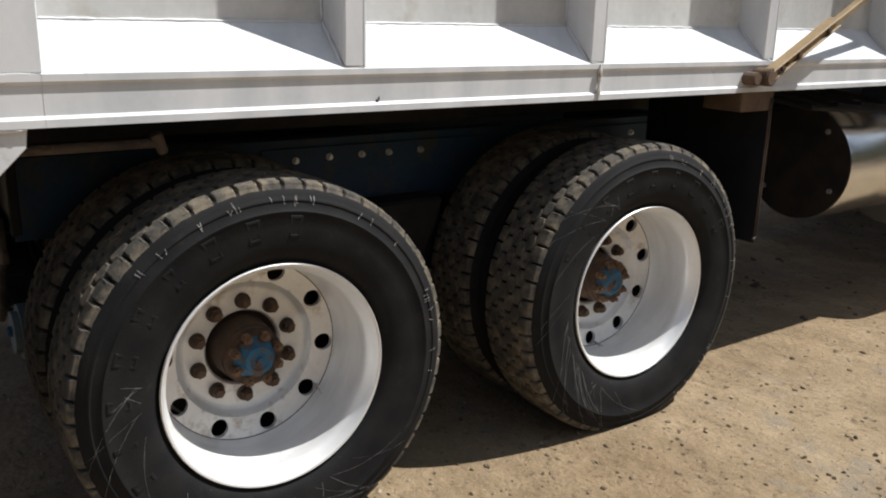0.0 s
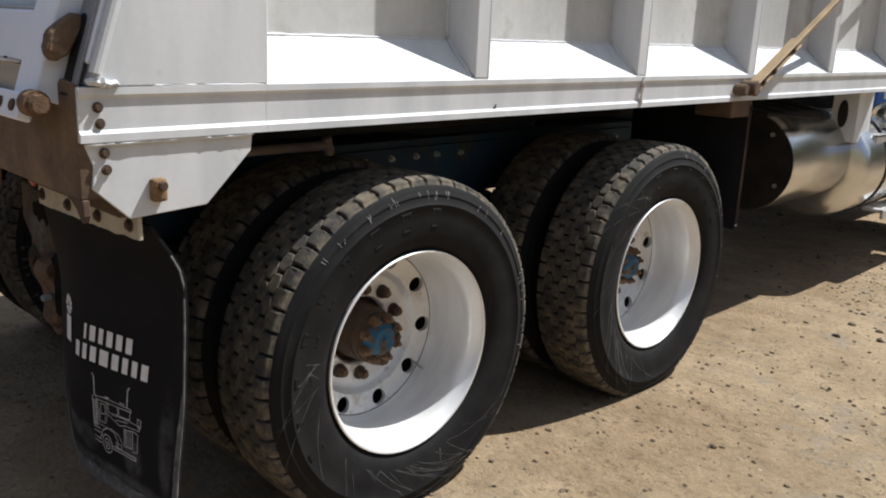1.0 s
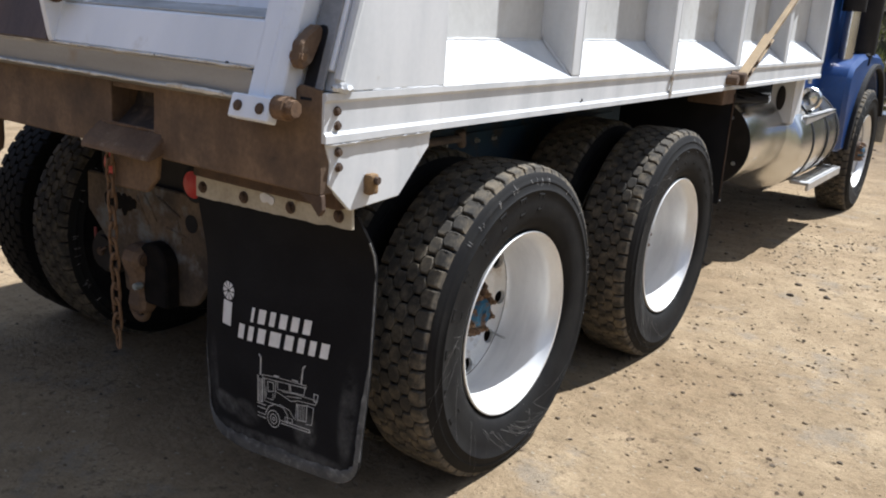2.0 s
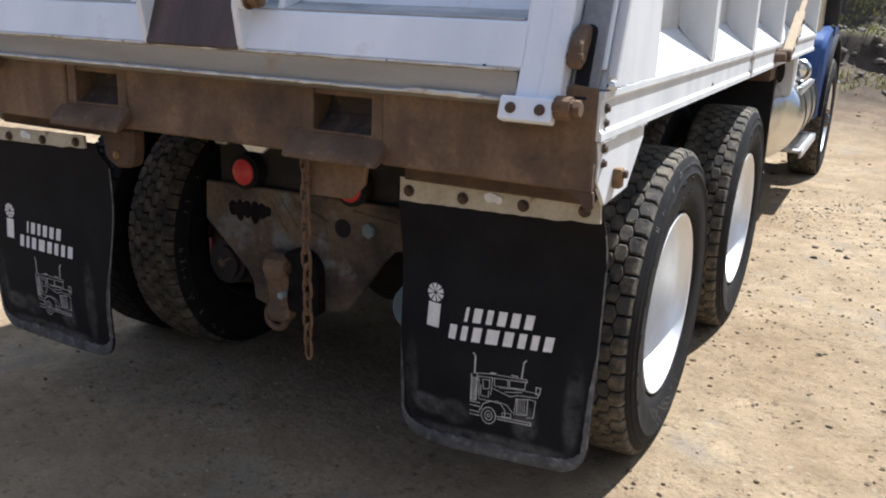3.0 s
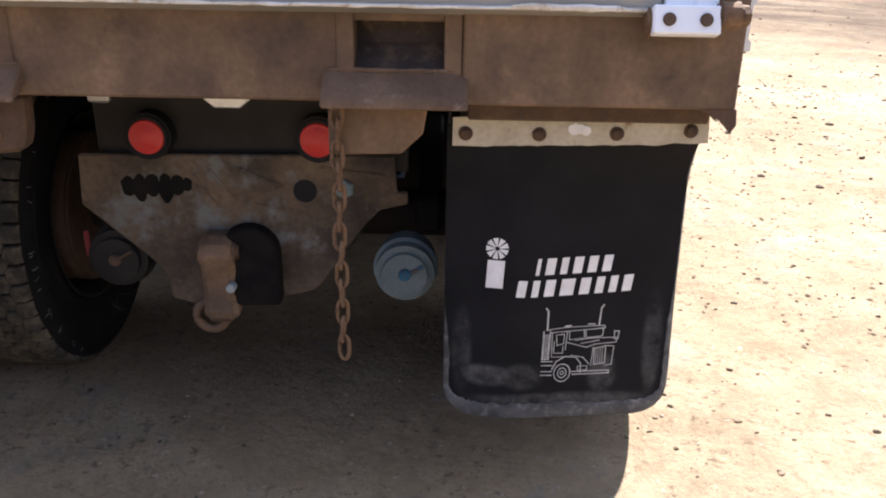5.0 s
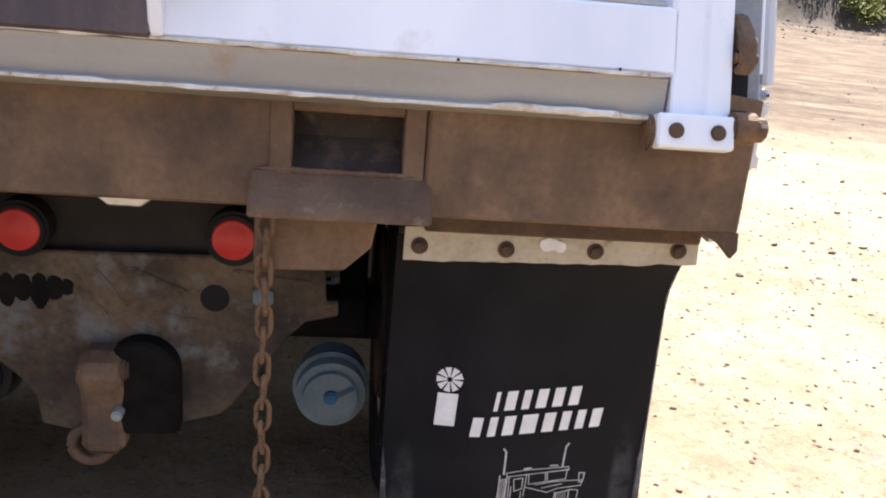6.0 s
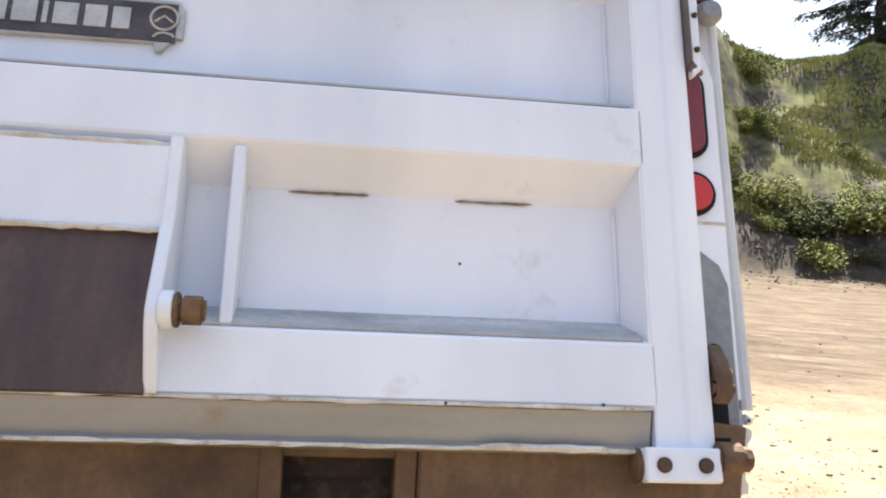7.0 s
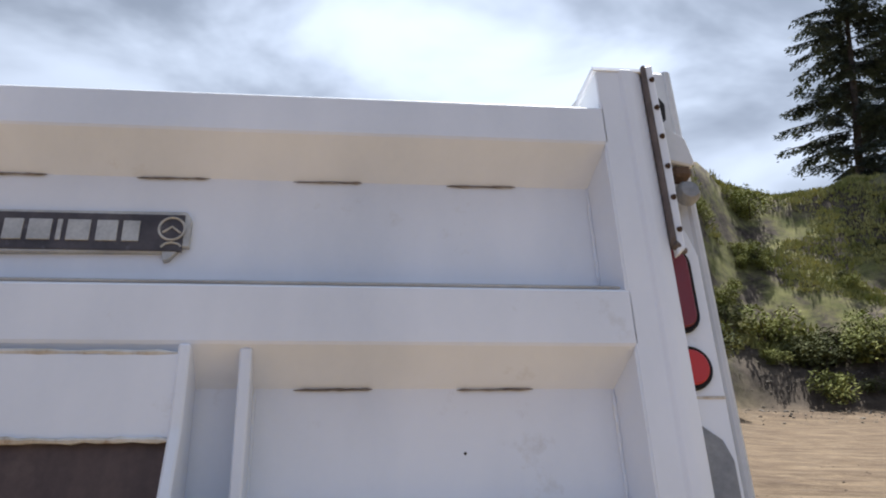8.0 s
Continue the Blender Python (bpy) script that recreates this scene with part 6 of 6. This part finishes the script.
for s in (1, -1):
    arch = [(FA + 0.72 * math.cos(radians(a)), 0.56 + 0.72 * math.sin(radians(a))) for a in range(20, 176, 5)]
    outer = [(FA + 0.765 * math.cos(radians(a)), 0.56 + 0.765 * math.sin(radians(a))) for a in range(175, 19, -5)]
    fb = bmesh.new()
    prism(arch + [(FA - 0.76, 0.6), (FA - 0.93, 0.62), (FA - 0.975, 1.0), (FA - 0.98, 1.2), (FA - 0.95, 1.27), (FA - 0.88, 1.33), (FA - 0.6, 1.395), (FA - 0.2, 1.42), (FA + 0.25, 1.4), (FA + 0.5, 1.33), (FA + 0.72, 1.05)], "x", s * 0.62, s * 1.19, 0.035, fb)
    fen = part("front_fender", fb, BLUE_CAB, truck, "blue front fender", smooth=True)
    fl = prism(arch + outer, "x", s * 1.175, s * 1.225, 0.006)
    part("fender_flare", fl, BLACK, fen, "black rubber fender flare")
    fw = twin(wheel_right, pose(s * 1.09, FA, WHEEL_Z, 0, 0, 0 if s > 0 else 180))
    for ch in fw.children:
        if ch.name.split(".")[0] in ("hub", "hub_cap", "hub_stud", "brake_drum", "disc", "disc_joint", "wheel_nut"):
            ch.matrix_basis = pose(0.16, 0, 0) @ ch.matrix_basis
    st = bmesh.new()
    rod((s * 1.06, 6.3, 1.3), (s * 1.06, 6.3, 2.9), 0.06, seg=20, bm=st)
    pipe = part("exhaust_pipe", st, CHROME, truck, "chrome exhaust stack", smooth=True)
    gd = lathe([(0.0, 0.085), (0.0, 0.092), (0.9, 0.092), (0.9, 0.085)], 24)
    part("stack_guard", gd, BLACK_STEEL, pipe, m=pose(s * 1.06, 6.3, 1.75, 0, -90, 0))
    ac = rod((s * 1.1, 6.75, 1.38), (s * 1.1, 6.75, 2.2), 0.11, seg=24, bevel=0.02)
    part("air_cleaner", ac, BLACK_STEEL, truck, "black air cleaner canister", smooth=True)
    mi = box(*sorted((s * 1.08, s * 1.2)), 6.6, 6.66, 1.3, 1.42, 0.02)
    part("hood_mirror", mi, BLACK, truck)
    lad = bmesh.new()
    for z in (1.45, 1.75, 2.05):
        tube([(s * 0.8, 5.2, z), (s * 1.06, 5.2, z)], 0.014, 8, lad)
    tube([(s * 1.06, 5.2, 1.2), (s * 1.06, 5.2, 2.4)], 0.016, 8, lad)
    part("cab_ladder", lad, ALU, truck)
front_axle = rod((-0.95, FA, 0.5), (0.95, FA, 0.5), 0.06, seg=12)
part("front_axle", front_axle, BLACK_STEEL, truck)


# ---- loose stones and dry litter on the yard ----
STONE = surface("yard_stone", (0.2, 0.165, 0.12), (0.42, 0.35, 0.25), 30, 0.9, 0.0, 0.3, 140)
CLOD = surface("dark_clod", (0.055, 0.042, 0.03), (0.125, 0.095, 0.065), 30, 0.95, 0.0, 0.4, 120)


def stones(name, count, seed, size, area, material, label):
    rnd = random.Random(seed)
    verts, faces = [], []
    ico = bmesh.new()
    bmesh.ops.create_icosphere(ico, subdivisions=1, radius=1.0)
    base = [v.co.copy() for v in ico.verts]
    tri = [[v.index for v in f.verts] for f in ico.faces]
    ico.free()
    for k in range(count):
        x, y = area(rnd)
        s = size * (0.45 + 1.9 * rnd.random() ** 3.5)
        e = Euler((rnd.uniform(0, 6.28), rnd.uniform(0, 6.28), rnd.uniform(0, 6.28))).to_matrix()
        sx, sy, sz = s * rnd.uniform(0.8, 1.3), s * rnd.uniform(0.6, 1.1), s * rnd.uniform(0.4, 0.75)
        z = ground_z(x, y) + sz * 0.25
        n0 = len(verts)
        for v in base:
            p = e @ (v * rnd.uniform(0.5, 1.25))
            verts.append((x + p.x * sx, y + p.y * sy, z + p.z * sz))
        faces += [[n0 + i for i in f] for f in tri]
    me = bpy.data.meshes.new(name)
    me.from_pydata(verts, [], faces)
    me.materials.append(material)
    return tagged(new(name, me), label, "stones", kind="stuff")


CLUMPS = [(random.Random(90 + k).uniform(-3.0, 5.5), random.Random(190 + k).uniform(-1.6, 7.5)) for k in range(85)]


def clumped(rnd):
    if rnd.random() < 0.55:
        cx, cy = rnd.choice(CLUMPS)
        return cx + rnd.gauss(0, 0.14), cy + rnd.gauss(0, 0.14)
    return yard(rnd)


def yard(rnd):
    while True:
        x, y = rnd.uniform(-3.6, 6.5), rnd.uniform(-2.2, 9.0)
        if rnd.random() < 1.0 / (1 + 0.02 * (x * x + y * y)):
            return x, y


def wide(rnd):
    r, a = 4 + 26 * rnd.random() ** 1.2, radians(rnd.uniform(-4, 62))
    return r * math.sin(a), r * math.cos(a)


stones("gravel", 2600, 5, 0.0045, clumped, STONE, "pale small stones scattered on the dirt")
stones("dark_clods", 1900, 6, 0.0065, clumped, CLOD, "dark clods and stones scattered on the dirt")
CRUMB = surface("dirt_crumb", (0.08, 0.056, 0.034), (0.19, 0.138, 0.087), 25, 0.95, 0.0, 0.3, 140)


def sunny(rnd):
    if rnd.random() < 0.5:
        cx, cy = rnd.choice(CLUMPS)
        return cx + rnd.gauss(0, 0.3), cy + rnd.gauss(0, 0.3)
    return rnd.uniform(1.1, 4.8), rnd.uniform(-2.2, 6.0)


stones("dirt_crumbs", 8500, 15, 0.0058, sunny, CRUMB, "brown crumbs of dried dirt on the yard")
stones("far_stones", 1800, 7, 0.013, wide, CLOD, "dark stones scattered over the yard")


def foot_line(rnd):
    d = rnd.uniform(-10, 60)
    r = foot_radius(d) + rnd.gauss(0.4, 2.2)
    return r * math.sin(radians(d)), r * math.cos(radians(d))


RUBBLE = surface("slope_rubble", (0.085, 0.075, 0.062), (0.2, 0.175, 0.14), 3, 0.95, 0.0, 0.3, 40)
stones("rubble", 3800, 9, 0.055, foot_line, RUBBLE, "broken rubble along the foot of the slope")


def bank_line(rnd):
    d = rnd.uniform(-6, 26)
    r = 15.6 + 0.11 * max(0.0, d - 4) + rnd.gauss(0.6, 1.3)
    return r * math.sin(radians(d)), r * math.cos(radians(d))


stones("bank_stones", 420, 19, 0.03, bank_line, STONE, "pale stones lying along the cut bank")

# ---- plants on the slope ----
LEAF = surface("shrub_leaves", (0.14, 0.16, 0.045), (0.27, 0.27, 0.085), 0.8, 0.8, 0.0, 0.0, 20, gloss=0.1)
LEAF_DARK = surface("dark_shrub_leaves", (0.065, 0.075, 0.03), (0.13, 0.135, 0.055), 0.9, 0.8, 0.0, 0.0, 20, gloss=0.1)
GRASS = surface("slope_grass", (0.2, 0.21, 0.06), (0.36, 0.335, 0.125), 0.4, 0.8, 0.0, 0.0, 15, gloss=0.1)
NEEDLES = surface("conifer_needles", (0.075, 0.095, 0.075), (0.14, 0.16, 0.12), 0.9, 0.8, 0.0, 0.0, 15, gloss=0.15)
BARK = surface("conifer_bark", (0.05, 0.038, 0.03), (0.10, 0.08, 0.062), 3.0, 0.9, 0.0, 0.4, 40)


def slope_spot(rnd, lo=1.0, hi=26.0, d0=-8, d1=60):
    d = rnd.uniform(d0, d1)
    r = foot_radius(d) + rnd.uniform(lo, hi)
    return r * math.sin(radians(d)), r * math.cos(radians(d))


def bank_spot(rnd):
    """Somewhere on the strip before the cut bank or on top of it."""
    d = rnd.uniform(-8, 27)
    back = rnd.choice((-1.0, 1.0, 1.0))
    r = 15.6 + 0.11 * max(0.0, d - 4) + (rnd.uniform(-1.7, -0.3) if back < 0 else rnd.uniform(0.4, 5.0))
    return r * math.sin(radians(d)), r * math.cos(radians(d))


def grass_tufts(count, seed):
    rnd = random.Random(seed)
    verts, faces = [], []
    done = 0
    while done < count:
        near = done < 1500
        x, y = bank_spot(rnd) if near else slope_spot(rnd, 5.0, 33, 13, 62)
        if noise.noise((x * 0.16, y * 0.16, 12.0)) < -0.08 + 0.12 * rnd.random():
            continue
        done += 1
        z = ground_z(x, y) - 0.05
        h = rnd.uniform(0.15, 0.45) * (0.3 if near else 1)
        for k in range(6):
            a = rnd.uniform(0, 6.28)
            w = rnd.uniform(0.04, 0.12) * (0.25 if near else 1)
            lx, ly = rnd.uniform(-0.4, 0.4) * h, rnd.uniform(-0.4, 0.4) * h
            ox, oy = x + rnd.uniform(-0.35, 0.35), y + rnd.uniform(-0.35, 0.35)
            n0 = len(verts)
            verts += [(ox - w * math.cos(a), oy - w * math.sin(a), z), (ox + w * math.cos(a), oy + w * math.sin(a), z), (ox + lx, oy + ly, z + h * rnd.uniform(0.6, 1.2))]
            faces.append((n0, n0 + 1, n0 + 2))
    me = bpy.data.meshes.new("slope_grass")
    me.from_pydata(verts, [], faces)
    me.materials.append(GRASS)
    tagged(new("slope_grass", me), "yellow-green grass tufts on the slope", "grass", kind="stuff")


grass_tufts(20000, 21)


def leaf_cloud(rnd, n, rx, ry, rz, leaf):
    """Small leaf blades filling an uneven rounded crown."""
    verts, faces = [], []
    lumps = [(rnd.uniform(-0.6, 0.6) * rx, rnd.uniform(-0.6, 0.6) * ry, rnd.uniform(0.15, 0.85) * rz, rnd.uniform(0.35, 0.6)) for _ in range(9)]
    for k in range(n):
        cx, cy, cz, rr = rnd.choice(lumps)
        v = Vector((rnd.gauss(0, 1), rnd.gauss(0, 1), rnd.gauss(0, 1))).normalized() * rnd.random() ** 0.4 * rr
        p = Vector((cx + v.x * rx, cy + v.y * ry, max(0.02, cz + v.z * rz)))
        e = Euler((rnd.uniform(-1, 1), rnd.uniform(-1, 1), rnd.uniform(0, 6.28))).to_matrix()
        s = leaf * rnd.uniform(0.6, 1.4)
        n0 = len(verts)
        for c in ((-0.4, 0, 0), (0, -1, 0.15), (0.4, 0, 0), (0, 1, 0.15)):
            verts.append(tuple(p + e @ Vector(c) * s))
        faces.append((n0, n0 + 1, n0 + 2, n0 + 3))
    return verts, faces


def bush(seed, dark):
    rnd = random.Random(seed)
    v, f = leaf_cloud(rnd, 1500, 1.0, 1.0, 1.1, 0.07)
    me = bpy.data.meshes.new("leaves")
    me.from_pydata(v, [], f)
    me.materials.append(LEAF_DARK if dark else LEAF)
    b = thing("bush", "low green shrub on the dirt slope" if not dark else "dark green shrub on the dirt slope", "bush", "shrubs on the slope")
    lv = new("leaves", me)
    lv.parent = b
    st = bmesh.new()
    for k in range(4):
        a = rnd.uniform(0, 6.28)
        tube([(0, 0, -0.2), (0.25 * math.cos(a), 0.25 * math.sin(a), 0.3), (0.5 * math.cos(a), 0.5 * math.sin(a), 0.75)], 0.025, 5, st)
    part("stems", st, BARK, b)
    return b


rnd = random.Random(77)
kinds = [bush(1, False), bush(2, True), bush(3, False)]
placed = 0
while placed < 120:
    low = placed % 3 == 1
    x, y = slope_spot(rnd, 0.8, 9.0, 14, 54) if low else slope_spot(rnd, 7.0, 19.0, 14, 54)
    if noise.noise((x * 0.1, y * 0.1, 30.0)) < (-0.02 if low else 0.0):
        continue
    src = kinds[placed % 3 if placed < 3 else rnd.choice((0, 1, 1, 2))]
    s = rnd.uniform(0.7, 2.2) if low else rnd.uniform(0.5, 1.5)
    m = pose(x, y, ground_z(x, y) - 0.1, 0, 0, rnd.uniform(0, 360))
    b = src if placed < 3 else copy_thing(src, m)
    b.matrix_basis = m @ Matrix.Diagonal((s, s, s * rnd.uniform(0.7, 1.0), 1))
    placed += 1


def conifer(x, y, h, seed, spread):
    """A fir: tapered trunk, drooping limbs, needle sprays hanging from each."""
    rnd = random.Random(seed)
    z0 = ground_z(x, y)
    tree = thing("conifer_tree", "tall dark conifer with ragged drooping limbs", "tree", "conifers on the hill", pose(x, y, z0 - 0.3))
    t = bmesh.new()
    rings = []
    for i in range(14):
        f = i / 13
        r = 0.42 * (1 - f) + 0.03
        rings.append([t.verts.new((r * math.cos(k * math.pi / 5) + 0.12 * math.sin(f * 5), r * math.sin(k * math.pi / 5), h * f)) for k in range(10)])
    for a, b in zip(rings, rings[1:]):
        for k in range(10):
            t.faces.new((a[k], a[(k + 1) % 10], b[(k + 1) % 10], b[k]))
    part("trunk", t, BARK, tree, smooth=True)
    limbs = bmesh.new()
    verts, faces = [], []
    z = h * 0.07
    while z < h * 0.98:
        f = z / h
        ln = spread * (1 - f) ** 0.75 * rnd.uniform(0.5, 1.1) * min(1.0, 0.25 + 3.0 * f) + 0.3
        a = rnd.uniform(0, 6.28)
        droop = rnd.uniform(0.05, 0.5) * min(1.0, 0.2 + 4 * f)
        pts = []
        for i in range(7):
            u = i / 6
            pts.append(Vector((math.cos(a) * ln * u, math.sin(a) * ln * u, z + ln * (0.18 * u - droop * u * u))))
        tube(pts, 0.035 + 0.03 * (1 - f), 4, limbs)
        n = int(34 + ln * 42)
        for k in range(n):
            u = rnd.uniform(0.15, 1.05)
            i = min(5, int(u * 6))
            p = pts[i].lerp(pts[i + 1], min(1.0, u * 6 - i)) + Vector((rnd.gauss(0, 0.26), rnd.gauss(0, 0.26), -abs(rnd.gauss(0, 0.34))))
            side = rnd.choice((-1, 1))
            aa = a + side * rnd.uniform(0.3, 1.3)
            L = rnd.uniform(0.3, 0.75) * (1.15 - 0.4 * u)
            w = rnd.uniform(0.06, 0.13)
            dirv = Vector((math.cos(aa), math.sin(aa), rnd.uniform(-0.75, 0.05)))
            nrm = Vector((-math.sin(aa), math.cos(aa), rnd.uniform(-0.4, 0.4))) * w
            n0 = len(verts)
            verts += [tuple(p - nrm), tuple(p + dirv * L * 0.5 - nrm * 0.9), tuple(p + dirv * L), tuple(p + dirv * L * 0.5 + nrm * 0.9), tuple(p + nrm)]
            faces.append((n0, n0 + 1, n0 + 2, n0 + 3, n0 + 4))
        z += rnd.uniform(0.1, 0.24) * (1.25 - 0.5 * f)
    part("branchwork", limbs, BARK, tree)
    me = bpy.data.meshes.new("needles")
    me.from_pydata(verts, [], faces)
    me.materials.append(NEEDLES)
    nd = new("needles", me)
    nd.parent = tree
    return tree


for k in range(14):
    x, y = slope_spot(rnd, -0.5, 6.0, -10, 15)
    m = pose(x, y, ground_z(x, y) - 0.1, 0, 0, rnd.uniform(0, 360))
    low_bush = copy_thing(kinds[k % 3], m)
    sc = rnd.uniform(0.25, 0.6)
    low_bush.matrix_basis = m @ Matrix.Diagonal((sc * 1.4, sc * 1.4, sc, 1))
big = copy_thing(kinds[0], pose(33.1, 62.5, ground_z(33.1, 62.5) - 0.1))
big.matrix_basis = pose(33.1, 62.5, ground_z(33.1, 62.5) - 0.1) @ Matrix.Diagonal((2.0, 2.0, 2.0, 1))
conifer(49.9, 73.1, 31.0, 4, 9.3)
conifer(58.0, 77.5, 24.0, 9, 6.2)
